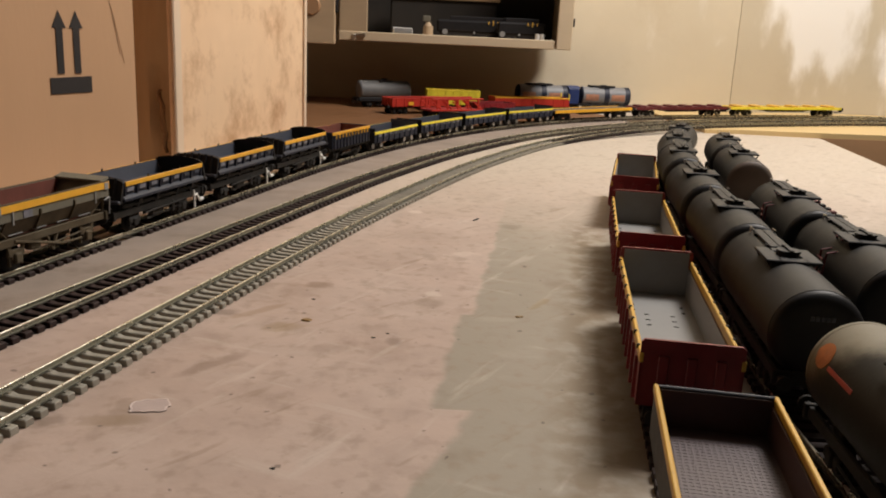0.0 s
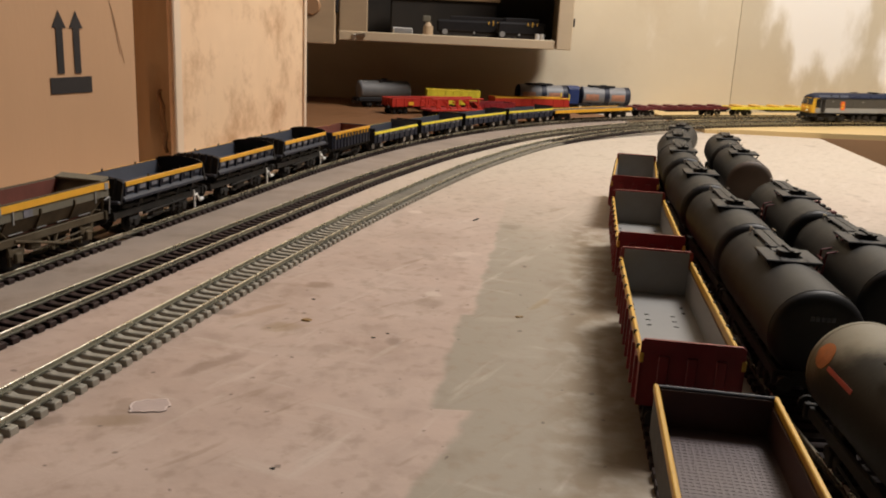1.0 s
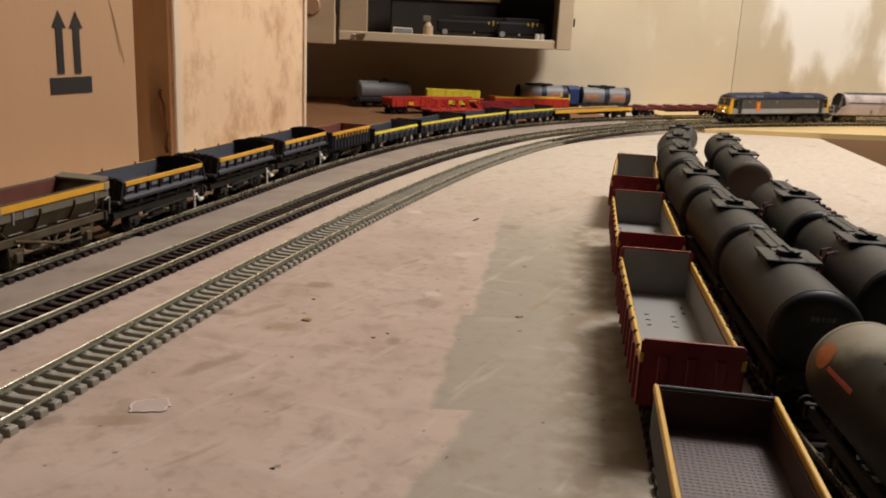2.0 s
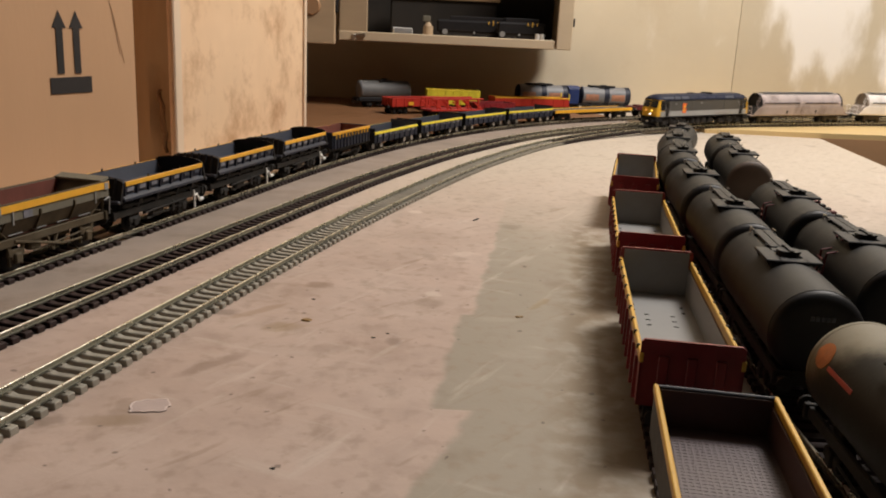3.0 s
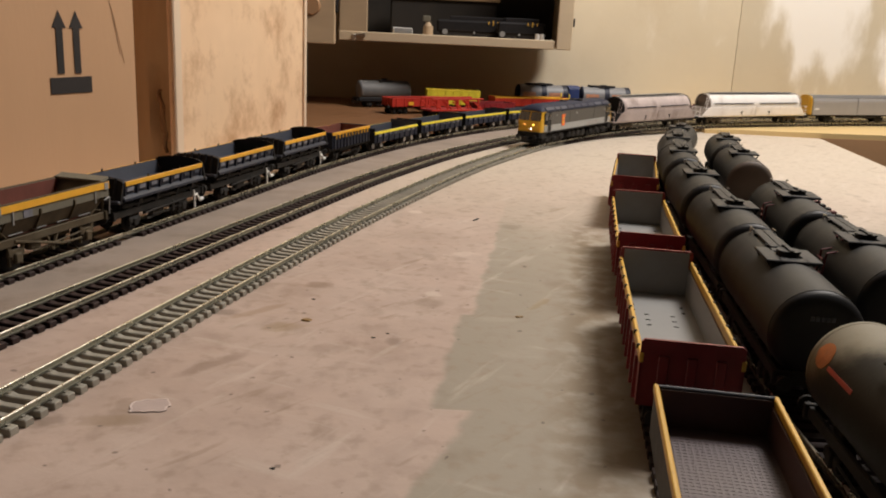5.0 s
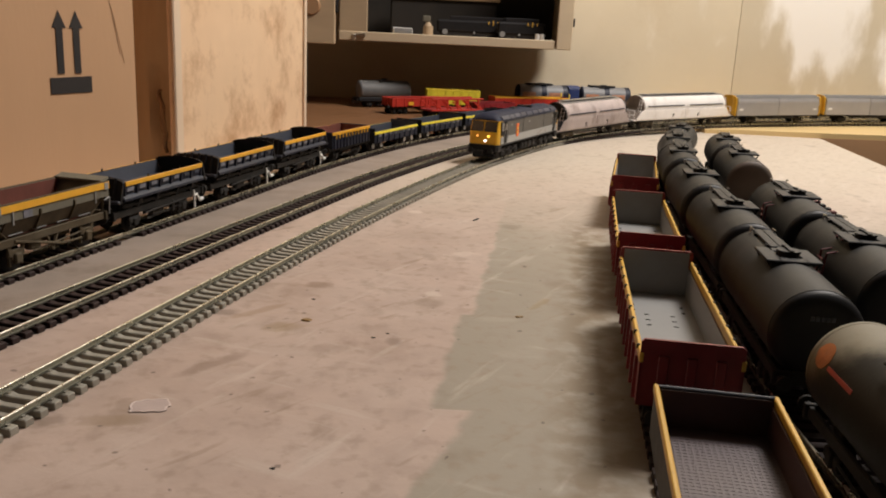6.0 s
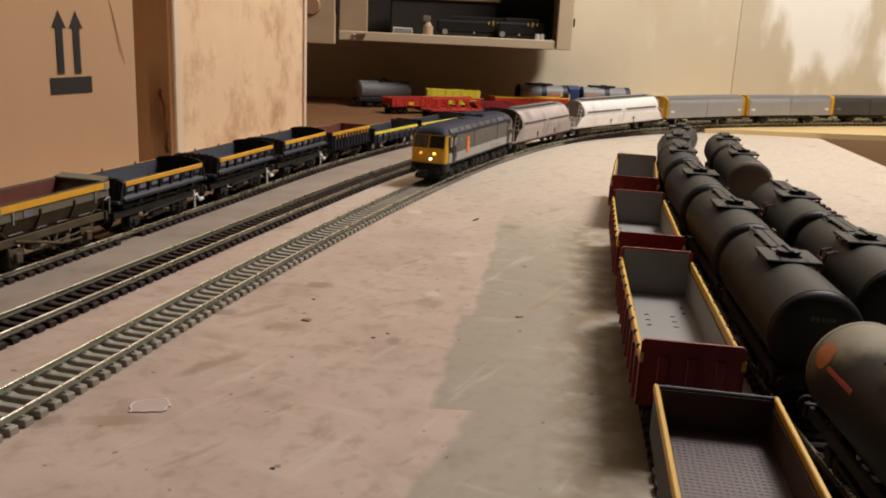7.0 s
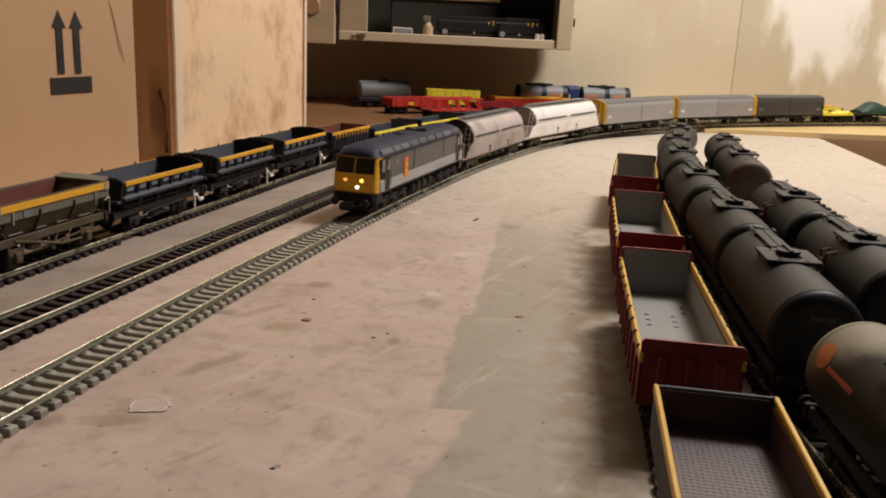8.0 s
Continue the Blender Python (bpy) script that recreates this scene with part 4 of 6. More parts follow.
    rod(bm, (-0.0385, 0.0172, 0.0135), (-0.0420, 0.0176, 0.0085), 0.0009, 6)
    rod(bm, (-0.0420, 0.0176, 0.0085), (-0.0455, 0.0176, 0.0090), 0.0013, 6)
    rod(bm, (-0.0350, 0.0174, 0.0125), (-0.0390, 0.0174, 0.0132), 0.0007, 6)
    part("brake_lever", bm, M["white"], t, "white brake lever")
    return t


def hopper_wagon(m):
    """The olive ballast hopper: upright upper sides, sloping lower sides and end sheets, two axles."""
    L, half, z0, zb, z1, w = 0.0905, 0.0162, 0.0195, 0.0281, 0.0371, 0.0010
    t = thing("ballast_hopper", "weathered olive-grey ballast hopper with yellow band and rusty interior", "hopper wagon", "", m)
    chassis(t, L, 0.056, r=0.0070, z=0.0163, rim="frame", mat_="grime", half=0.0130)
    for d in (-1, 1):
        bm = B()
        prism(bm, [(d * half, zb), (d * half, z1), (d * (half - w), z1), (d * (half - w), zb)], -L / 2, L / 2)
        s = part("side", bm, M["olive"], t)
        bm = B()
        prism(bm, [(d * (half - 0.0045), z0), (d * (half - 0.0001), zb), (d * (half - w), zb), (d * (half - 0.0045 - w), z0)], -L / 2 + 0.008, L / 2 - 0.008)
        part("sloping_side", bm, M["grime"], s, "brown grimy sloping lower side")
        bm = B()
        prism(bm, [(d * (half - w - 0.0001), zb), (d * (half - w - 0.0001), z1 - 0.0003), (d * (half - w - 0.0005), z1 - 0.0003), (d * (half - w - 0.0005), zb)], -L / 2 + w, L / 2 - w)
        part("lining", bm, M["rust"], s)
        bm = B()
        box(bm, (0, d * (half + 0.0003), z1 - 0.0022), (L + 0.0004, 0.0008, 0.0040), 0.0002)
        part("top_band", bm, M["amber"], s)
        bm = B()
        box(bm, (0, d * (half - 0.0001), z1 + 0.0001), (L + 0.0004, 0.0018, 0.0006), 0.0002)
        part("top_lip", bm, M["grime"], s)
        for k in (-0.47, 0.47):
            bm = B()
            box(bm, (k * L, d * (half + 0.0008), z1 - 0.0026), (0.0034, 0.0003, 0.0040))
            part("end_patch", bm, M["inner"], s, "small off-white patch")
        for k in (-0.16, 0.14):
            bm = B()
            prism(bm, [(d * (half - 0.0045), z0), (d * (half - 0.0033), z0), (d * (half + 0.0010), zb), (d * (half + 0.0010), z1 - 0.006), (d * half, z1 - 0.006), (d * half, zb)], k * L - 0.0005, k * L + 0.0005)
            part("rib", bm, M["grime"], s)
        for k in (-0.36, 0.36):
            bm = B()
            box(bm, (k * L, d * (half + 0.0004), 0.0312), (0.0008, 0.0005, 0.0105))
            part("white_line", bm, M["inner"], s)
        for k in (-0.30, -0.10, 0.10, 0.30):
            bm = B()
            box(bm, (k * L, d * (half - 0.0040), z0 + 0.0004), (0.0095, 0.0009, 0.0005))
            part("door_edge", bm, M["inner"], s, "worn pale door edge")
        bm = B()
        box(bm, (L * 0.24, d * (half + 0.0002), 0.0303), (0.0065, 0.0004, 0.0040))
        part("notice_panel", bm, M["patch"], s, "small grey panel of unreadable lettering")
        e = d * L / 2                          # end sheet sloping inward, with its cap and posts
        bm = B()
        loft(bm, [[(e, y, z1 + 0.0020), (e - d * 0.0012, y, z1 + 0.0020), (e - d * 0.0150, y * 0.72, z0), (e - d * 0.0138, y * 0.72, z0)] for y in (-half, half)])
        sheet_ = part("end_sheet", bm, M["olive"], t, "dirty grey sloping end plate")
        bm = B()
        loft(bm, [[(e + d * 0.0006, y, z1 + 0.0010), (e + d * 0.0006, y, z1 + 0.0026), (e - d * 0.0060, y, z1 + 0.0010), (e - d * 0.0060, y, z1 - 0.0002)] for y in (-half, half)])
        part("capping_plate", bm, M["olive"], sheet_)
        for y in (-0.0120, 0.0120):
            bm = B()
            rod(bm, (e - d * 0.0015, y, 0.018), (e - d * 0.0015, y * 1.2, z1 - 0.001), 0.0009, 6)
            rod(bm, (e - d * 0.0120, y, 0.0186), (e - d * 0.0020, y * 1.1, 0.0272), 0.0007, 6)
            part("end_post", bm, M["grime"], t)
        bm = B()
        for y in (-1, 1):
            rod(bm, (e - d * 0.004, y * 0.0160, 0.0262), (e + d * 0.0008, y * 0.0160, 0.0272), 0.0005, 5)
            rod(bm, (e + d * 0.0008, y * 0.0160, 0.0272), (e + d * 0.0008, y * 0.0080, 0.0272), 0.0005, 5)
            rod(bm, (e + d * 0.0008, y * 0.0160, 0.0272), (e + d * 0.0008, y * 0.0155, 0.0172), 0.0005, 5)
        part("handrail", bm, M["inner"], t, "thin worn white handrail")
        bm = B()                               # brake gear: levers, hanger and push rod
        y = d * 0.0140
        rod(bm, (0.030, y, 0.0167), (-0.006, y, 0.0080), 0.0007, 6)
        rod(bm, (-0.006, y, 0.0080), (-0.022, y, 0.0075), 0.0007, 6)
        rod(bm, (-0.004, y * 0.92, 0.0167), (0.001, y * 0.92, 0.0060), 0.0010, 6)
        rod(bm, (0.006, y * 0.92, 0.0167), (0.001, y * 0.92, 0.0060), 0.0008, 6)
        box(bm, (0.014, d * 0.0110, 0.0120), (0.0090, 0.0050, 0.0060), 0.0010)
        part("brake_gear", bm, M["grime"], t)
        for x in (-0.028, 0.028):
            bm = B()
            for k in (-1, 1):
                prism_ = [(x + k * 0.0075, 0.0165), (x + k * 0.0050, 0.0165), (x + k * 0.0012, 0.0065), (x + k * 0.0032, 0.0065)]
                loft(bm, [[(u, d * yy, v) for u, v in prism_] for yy in (0.0122, 0.0132)])
            box(bm, (x, d * 0.0134, 0.0075), (0.0052, 0.0030, 0.0056), 0.0007)
            part("axle_guard", bm, M["grime"], t)
    bm = B()
    box(bm, (0, 0, z0 - 0.0003), (L - 0.026, 2 * half - 0.010, 0.0014))
    part("floor_plate", bm, M["rust"], t)
    return t


def ribbed_wagon(m):
    L = 0.092
    t = thing("ribbed_open_wagon", "brown open wagon with yellow top band and close ribs", "open wagon", "", m)
    chassis(t, L + 0.002, 0.054)
    open_body(t, L, 0.0175, 0.0150, 0.0315, "navy", "rust", "amber", nribs=12, band_h=0.0030, outside=True)
    for i in range(11):
        bm = B()
        box(bm, (-L / 2 + L * (i + 1) / 12, 0.0184, 0.0275), (0.0012, 0.0008, 0.0055))
        part("yellow_post", bm, M["amber"], t)
    return t


def bogie_open(m):
    L = 0.119
    t = thing("bogie_open_wagon", "dark navy bogie open wagon with lemon-yellow top band", "open wagon", "bogie open wagons", m)
    bm = B()
    box(bm, (0, 0, 0.0088), (L, 0.020, 0.0024), 0.0004)
    part("underframe", bm, M["frame"], t)
    for d in (-1, 1):
        bogie(t, d * L * 0.36, 0.021, 0.0056)
        buffers(d * L / 2, d, 0.0135, t)
        hook(d * L / 2, d, t)
    open_body(t, L, 0.0178, 0.0100, 0.0225, "navy", "slate", "lemon", nribs=8, band_h=0.0030, rise=0.0035, end_mat="black", outside=True)
    for d in (-1, 1):
        for k in (-1, 1):
            for y in (-1, 1):
                bm = B()
                rod(bm, (d * L * 0.36 + k * 0.0105, y * 0.0126, 0.0058), (d * L * 0.36 + k * 0.0105, y * 0.0137, 0.0058), 0.0028, 12)
                part("bearing_cap", bm, M["white"], t, "white painted bearing cap")
    for i in range(8):
        bm = B()
        box(bm, (-L / 2 + L * (i + 1) / 9, 0.0182, 0.0175), (0.0075, 0.0007, 0.0022))
        part("patch_plate", bm, M["patch"], t)
    return t


def flat_wagon(m, L, deck, edge, stakes, group="flat wagons", label=""):
    t = thing("flat_wagon", label, "flat wagon", group, m)
    bm = B()
    box(bm, (0, 0, 0.0155), (L, 0.033, 0.0025), 0.0004)
    part("deck", bm, M[deck], t)
    for d in (-1, 1):
        bm = B()
        box(bm, (0, d * 0.0168, 0.0150), (L, 0.0014, 0.0050), 0.0003)
        part("side_sill", bm, M[edge], t)
        bogie(t, d * L * 0.37, 0.024, 0.0056, rim="steel" if stakes else "frame")
        buffers(d * L / 2, d, 0.0135, t)
        hook(d * L / 2, d, t)
    bm = B()
    loft(bm, [[(-L * 0.26, y, 0.0125), (L * 0.26, y, 0.0125), (L * 0.16, y, 0.0085), (-L * 0.16, y, 0.0085)] for y in (-0.012, -0.010)])
    loft(bm, [[(-L * 0.26, y, 0.0125), (L * 0.26, y, 0.0125), (L * 0.16, y, 0.0085), (-L * 0.16, y, 0.0085)] for y in (0.010, 0.012)])
    part("truss", bm, M["frame"], t)
    for i in range(stakes):
        bm = B()
        x = -L / 2 + L * (i + 0.5) / stakes
        box(bm, (x, 0, 0.0185), (0.014, 0.026, 0.0032), 0.0012)
        part("load_cradle", bm, M[deck], t)
    return t


def build_siding_wagons():
    hopper_wagon(LINE_A.chord(0.0600, 0.028))
    for s in (0.1630, 0.2765, 0.3905):
        spoil_wagon(LINE_A.chord(s, 0.028))
    ribbed_wagon(LINE_A.chord(0.5010, 0.027))
    for s in (0.6217, 0.7540, 0.8861, 1.0180):
        bogie_open(LINE_A.chord(s, 0.042))
    flat_wagon(LINE_A.chord(1.187, 0.070), 0.187, "dusty", "amber", 0, label="dark bogie flat wagon with orange-yellow side sills")
    flat_wagon(LINE_A.chord(1.3950, 0.075), 0.200, "maroon", "maroon", 6, label="dark maroon bogie flat wagon with low cradles")
    flat_wagon(LINE_A.chord(1.6220, 0.086), 0.230, "gold", "lemon", 6, label="yellow bogie flat wagon with low cradles")


build_siding_wagons()


# ---- the moving train ----
TIMES = [(1.0, 1.5459), (1.5, 1.4538), (3.5, 1.1065), (4.5, 0.9326), (6.5, 0.6060), (7.0, 0.5200), (8.0, 0.3552)]
T_FIT = np.polyfit([t for t, s in TIMES], [s for t, s in TIMES], 3)


def nose_at(t):
    return float(np.polyval(T_FIT, t))


def loco_body(t):
    """A full-width diesel body with raked cabs, inclined roof panels and three-axle bogies."""
    L = 0.2160
    h = L / 2
    W = 0.0176
    e = h - 0.0140                             # where the cabs begin
    BADGE = 0.0490
    lift = 0.0020                              # the body rides clear of the bogies
    bm = B()
    prism(bm, [(-W, 0.0150), (W, 0.0150), (W, 0.0232), (-W, 0.0232)], -e, e)
    side = part("lower_body", bm, M["locogrey"], t, "light grey lower body side")
    bm = B()
    prism(bm, [(-W, 0.0234), (W, 0.0234), (W, 0.0390), (W * 0.985, 0.0404), (-W * 0.985, 0.0404), (-W, 0.0390)], -e, e)
    upper = part("upper_body", bm, M["locodark"], t, "dark grey upper body side")
    # roof: straight inclined flanks and a low crown, drawn in over the cabs
    flank = ((0.985, 0.0405), (0.965, 0.0414), (0.80, 0.0452), (0.66, 0.0470), (0.36, 0.0484), (0.0, 0.0489))
    prof = [(W * y, z) for y, z in flank] + [(-W * y, z) for y, z in flank[-2::-1]]
    bm = B()
    loft(bm, [[(x, y * k, 0.0405 + (z - 0.0405) * q) for y, z in prof] for x, k, q in
              ((-h + 0.0042, 0.88, 0.10), (-h + 0.0060, 0.93, 0.45), (-h + 0.0095, 0.97, 0.75), (-h + 0.0160, 1, 0.95), (-h + 0.026, 1, 1),
               (h - 0.026, 1, 1), (h - 0.0160, 1, 0.95), (h - 0.0095, 0.97, 0.75), (h - 0.0060, 0.93, 0.45), (h - 0.0042, 0.88, 0.10))])
    roof = part("roof", bm, M["locoblue"], t, "dusty dark blue roof", smooth=True)

    def flank_plate(x0, x1, d, raise_, lo=0.04, hi=0.96):
        a, b = Vector((W * 0.965, 0.0414)), Vector((W * 0.80, 0.0452))
        n = Vector((b.y - a.y, a.x - b.x)).normalized()
        p, q = a.lerp(b, lo), a.lerp(b, hi)
        return loft(B(), [[(x, d * v.x, v.y) for v in (p - n * 0.0004, p + n * raise_, q + n * raise_, q - n * 0.0004)] for x in (x0, x1)])

    for d in (-1, 1):
        for x0, x1, mt in ((0.084, 0.110, "roofgreyblue"), (0.066, 0.081, "roofgreyblue"), (0.044, 0.063, "roofgreyblue"),
                           (0.020, 0.041, "roofblue"), (-0.004, 0.017, "roofblue"), (-0.028, -0.007, "roofblue"), (-0.052, -0.031, "roofblue"),
                           (-0.080, -0.056, "roofgreyblue"), (-0.108, -0.084, "roofblue")):
            part("roof_panel", flank_plate(x0 * 0.864, x1 * 0.864, d, 0.0005), M[mt], roof, "weathered blue roof panel")
        for x in (0.0713, 0.0557, 0.0367):
            part("roof_joint", flank_plate(x - 0.0011, x + 0.0011, d, 0.0002, 0.0, 1.0), M["black"], roof)
    bm = B()
    rod(bm, (-0.02, 0, 0.0478), (-0.02, 0, 0.0498), 0.0092, 24)
    for k in range(6):
        a = math.pi * k / 6
        c_, s_ = 0.0086 * math.cos(a), 0.0086 * math.sin(a)
        rod(bm, (-0.02 - c_, -s_, 0.0500), (-0.02 + c_, s_, 0.0500), 0.0004, 5)
    part("roof_fan", bm, M["black"], roof, "round black fan grille")
    bm = B()
    box(bm, (0.018, 0.0, 0.0490), (0.012, 0.006, 0.0022), 0.0006)
    part("exhaust", bm, M["black"], roof)
    for d in (1, -1):
        # cab: the lower face upright, the screen raked, the corners rounded in plan
        def ring(z, x, k, back=0.0141):
            c = h - back
            return [(d * u, v * W * k, z) for u, v in ((c, 1.0 / k if z < 0.03 else 1.0), (x - 0.0080, 1.0), (x - 0.0032, 0.972), (x - 0.0012, 0.915), (x - 0.0003, 0.80), (x, 0.45),
                                                       (x, -0.45), (x - 0.0003, -0.80), (x - 0.0012, -0.915), (x - 0.0032, -0.972), (x - 0.0080, -1.0), (c, -1.0 / k if z < 0.03 else -1.0))]
        bm = B()
        loft(bm, [ring(0.0150, h - 0.0005, 0.985), ring(0.0160, h, 0.985), ring(0.0215, h, 0.985), ring(0.0284, h - 0.0008, 0.985), ring(0.0300, h - 0.0012, 0.98), ring(0.0400, h - 0.0040, 0.955),
                  ring(0.0408, h - 0.0048, 0.94)])
        cab = part("cab_front", bm, M["locoyellow"], t, "golden yellow cab front")
        for y in (-1, 1):
            def pane(y0, y1, z0, z1, out):
                """A plate on the raked screen."""
                fx = lambda z: h - 0.0012 - (z - 0.0300) * 0.28
                return loft(B(), [[(d * (fx(z) - (0.0006 if abs(v) > 0.012 else 0.0) + o), y * v, z) for v, z in ((y0, z0), (y1, z0), (y1 - 0.0005, z1), (y0, z1))] for o in (-0.0006, out)])
            surround = part("window_rubber", pane(0.0007, 0.0150, 0.0288, 0.0398, 0.0003), M["black"], cab)
            part("windscreen", pane(0.0013, 0.0143, 0.0294, 0.0392, 0.0006), M["glass"], cab, "dark cab window")
            bm = B()
            rod(bm, (d * (h - 0.0002), y * 0.0060, 0.0300), (d * (h - 0.0018), y * 0.0092, 0.0366), 0.00025, 5)
            part("wiper", bm, M["black"], cab)
        for y, mt in ((0.0064, "marker"), (-0.0064, "marker2")):
            bm = B()
            rod(bm, (d * (h - 0.0010), y, 0.0240), (d * (h + 0.0002), y, 0.0240), 0.0018, 14)
            bezel = part("lamp_bezel", bm, M["gold"], cab)
            bm = B()
            rod(bm, (d * (h - 0.0010), y, 0.0240), (d * (h + 0.0006), y, 0.0240), 0.0013, 12)
            part("marker_light", bm, M[mt] if d > 0 else M["redmark"], bezel, "glowing yellow marker light")
        bm = B()
        rod(bm, (d * (h - 0.0010), 0.0030, 0.0190), (d * (h + 0.0007), 0.0030, 0.0190), 0.0010, 12)
        part("headlight", bm, M["headlight"] if d > 0 else M["white"], cab, "bright white headlight")
        for y in (-0.0120, 0.0120):
            bm = B()
            rod(bm, (d * (h + 0.0004), y, 0.0190), (d * (h + 0.0004), y, 0.0235), 0.0003, 5)
            part("hand_grip", bm, M["gold"], cab)
        bm = B()
        loft(bm, [[(d * (h - 0.0130), v * 0.98 * W, z) for v, z in ((-1, 0.0075), (1, 0.0075), (1, 0.0149), (-1, 0.0149))], [(d * (h - 0.0030), v * 0.97 * W, z) for v, z in ((-1, 0.0075), (1, 0.0075), (1, 0.0149), (-1, 0.0149))],
                  [(d * (h + 0.0006), v * 0.86 * W, z) for v, z in ((-1, 0.0085), (1, 0.0085), (1, 0.0149), (-1, 0.0149))]])
        beam_ = part("buffer_beam", bm, M["black"], t)
        bm = B()
        for y in (-0.0090, -0.0050, 0.0055, 0.0095):
            rod(bm, (d * (h + 0.0010), y, 0.0120), (d * (h + 0.0014), y * 1.05, 0.0060), 0.0005, 5)
        part("brake_hose", bm, M["frame"], beam_)
        bm = B()
        box(bm, (d * (h - 0.0045), 0, 0.0046), (0.0030, 0.0260, 0.0048), 0.0008)
        part("snowplough", bm, M["black"], t)
        buffers(d * (h + 0.0004), d, 0.0108, t, mat_="black")
        hook(d * h, d, t)
        for y in (-1, 1):
            x = d * (h - 0.0215)
            bm = B()
            box(bm, (x, y * (W + 0.0001), 0.0276), (0.0078, 0.0008, 0.0236), 0.0003)
            door = part("cab_door", bm, M["frame"], t, "dark recessed cab door")
            bm = B()
            box(bm, (x, y * (W + 0.0006), 0.0336), (0.0050, 0.0006, 0.0080), 0.0002)
            part("door_window", bm, M["glass"], door)
            for k in (-1, 1):
                bm = B()
                rod(bm, (x + k * 0.0048, y * (W + 0.0010), 0.0180), (x + k * 0.0048, y * (W + 0.0010), 0.0330), 0.0003, 5)
                part("handrail", bm, M["inner"], door, "thin pale handrail")
            bm = B()                           # cab side: grey below, a sliding window in a dark surround above
            box(bm, (d * (h - 0.0122), y * (W * 0.992), 0.0191), (0.0094, 0.0010, 0.0080), 0.0002)
            part("cab_side_panel", bm, M["locogrey"], cab, "light grey cab side panel")
            bm = B()
            box(bm, (d * (h - 0.0122), y * (W * 0.988), 0.0318), (0.0092, 0.0012, 0.0150), 0.0004)
            frame_ = part("cab_window_frame", bm, M["black"], cab)
            bm = B()
            box(bm, (d * (h - 0.0122), y * (W * 0.988 + 0.0005), 0.0338), (0.0074, 0.0008, 0.0090), 0.0003)
            part("cab_side_window", bm, M["glass"], frame_)
    for y in (-1, 1):
        bm = B()
        box(bm, (BADGE, y * (W + 0.0002), 0.0312), (0.0080, 0.0005, 0.0074), 0.0001)
        badge = part("sector_badge", bm, M["orange"], t, "orange-red square badge")
        bm = B()
        box(bm, (BADGE - 0.0006, y * (W + 0.0002), 0.0236), (0.0080, 0.0005, 0.0070), 0.0001)
        part("badge_square", bm, M["orange"], badge)
        for u, w in ((BADGE - 0.0010, 0.0292), (BADGE + 0.0010, 0.0250)):
            bm = B()
            box(bm, (u, y * (W + 0.0006), w), (0.0030, 0.0004, 0.0022))
            part("badge_square", bm, M["lemon"], badge)
        bm = B()
        for i in range(9):
            box(bm, (-0.058 + i * 0.0040, y * (W + 0.0001), 0.0190), (0.0034, 0.0004, 0.0036))
        part("lettering", bm, M["silver"], t, "faint unreadable grey lettering")
        for u in (0.030, -0.045):
            bm = B()
            box(bm, (u, y * (W + 0.0001), 0.0318), (0.0006, 0.0005, 0.0166))
            part("panel_seam", bm, M["locodark"], upper)
        for u in (0.068, 0.010, -0.080):
            bm = B()
            box(bm, (u, y * (W + 0.0002), 0.0345), (0.0026, 0.0005, 0.0022), 0.0001)
            part("number_plate", bm, M["locogrey"], upper, "tiny pale plate")
        bm = B()
        box(bm, (0.0, y * (W + 0.0002), 0.0400), (2 * e - 0.004, 0.0006, 0.0006))
        part("gutter", bm, M["locoblue"], upper)
        bm = B()
        box(bm, (0.0, y * (W - 0.0003), 0.0147), (2 * e, 0.0010, 0.0012))
        part("sole_bar", bm, M["black"], side)
    bm = B()
    for x, w in ((-0.018, 0.012), (-0.003, 0.012), (0.011, 0.010), (0.023, 0.008)):
        box(bm, (x, 0, 0.0092), (w, 0.032, 0.0098), 0.0022)
    part("fuel_tank", bm, M["frame"], t)
    bm = B()
    box(bm, (0, 0, 0.0138), (L - 0.012, 0.032, 0.0022))
    part("underframe", bm, M["frame"], t)
    for d in (-1, 1):
        x = d * 0.0655
        bm = B()
        for y in (-0.0142, 0.0142):
            box(bm, (x, y, 0.0100), (0.055, 0.0018, 0.0034), 0.0008)
            for k in (-1, 0, 1):
                box(bm, (x + k * 0.0205, y * 1.05, 0.0066), (0.0056, 0.0026, 0.0058), 0.0012)
                for q in (-1, 1):
                    rod(bm, (x + k * 0.0205 + q * 0.0044, y * 1.03, 0.0044), (x + k * 0.0205 + q * 0.0044, y * 1.03, 0.0094), 0.0014, 8)
            for k in (-1, 1):
                box(bm, (x + k * 0.01025, y * 1.08, 0.0092), (0.0085, 0.0016, 0.0024), 0.0006)
                rod(bm, (x + k * 0.01025, y * 1.1, 0.0108), (x + k * 0.01025, y * 1.1, 0.0136), 0.0024, 10)
            rod(bm, (x - 0.025, y * 1.10, 0.0118), (x + 0.025, y * 1.10, 0.0118), 0.0005, 5)
        bg = part("bogie", bm, M["frame"], t, "dusty dark bogie frame")
        for k in (-1, 0, 1):
            for y in (-0.0088, 0.0088):
                wheel(x + k * 0.0205, y, 0.0066, bg, "frame")
    for ob in t.children:                      # the body sits on secondary springs
        if ob.name.split(".")[0] not in ("bogie", "fuel_tank", "snowplough", "buffer", "coupling"):
            ob.location.z = lift


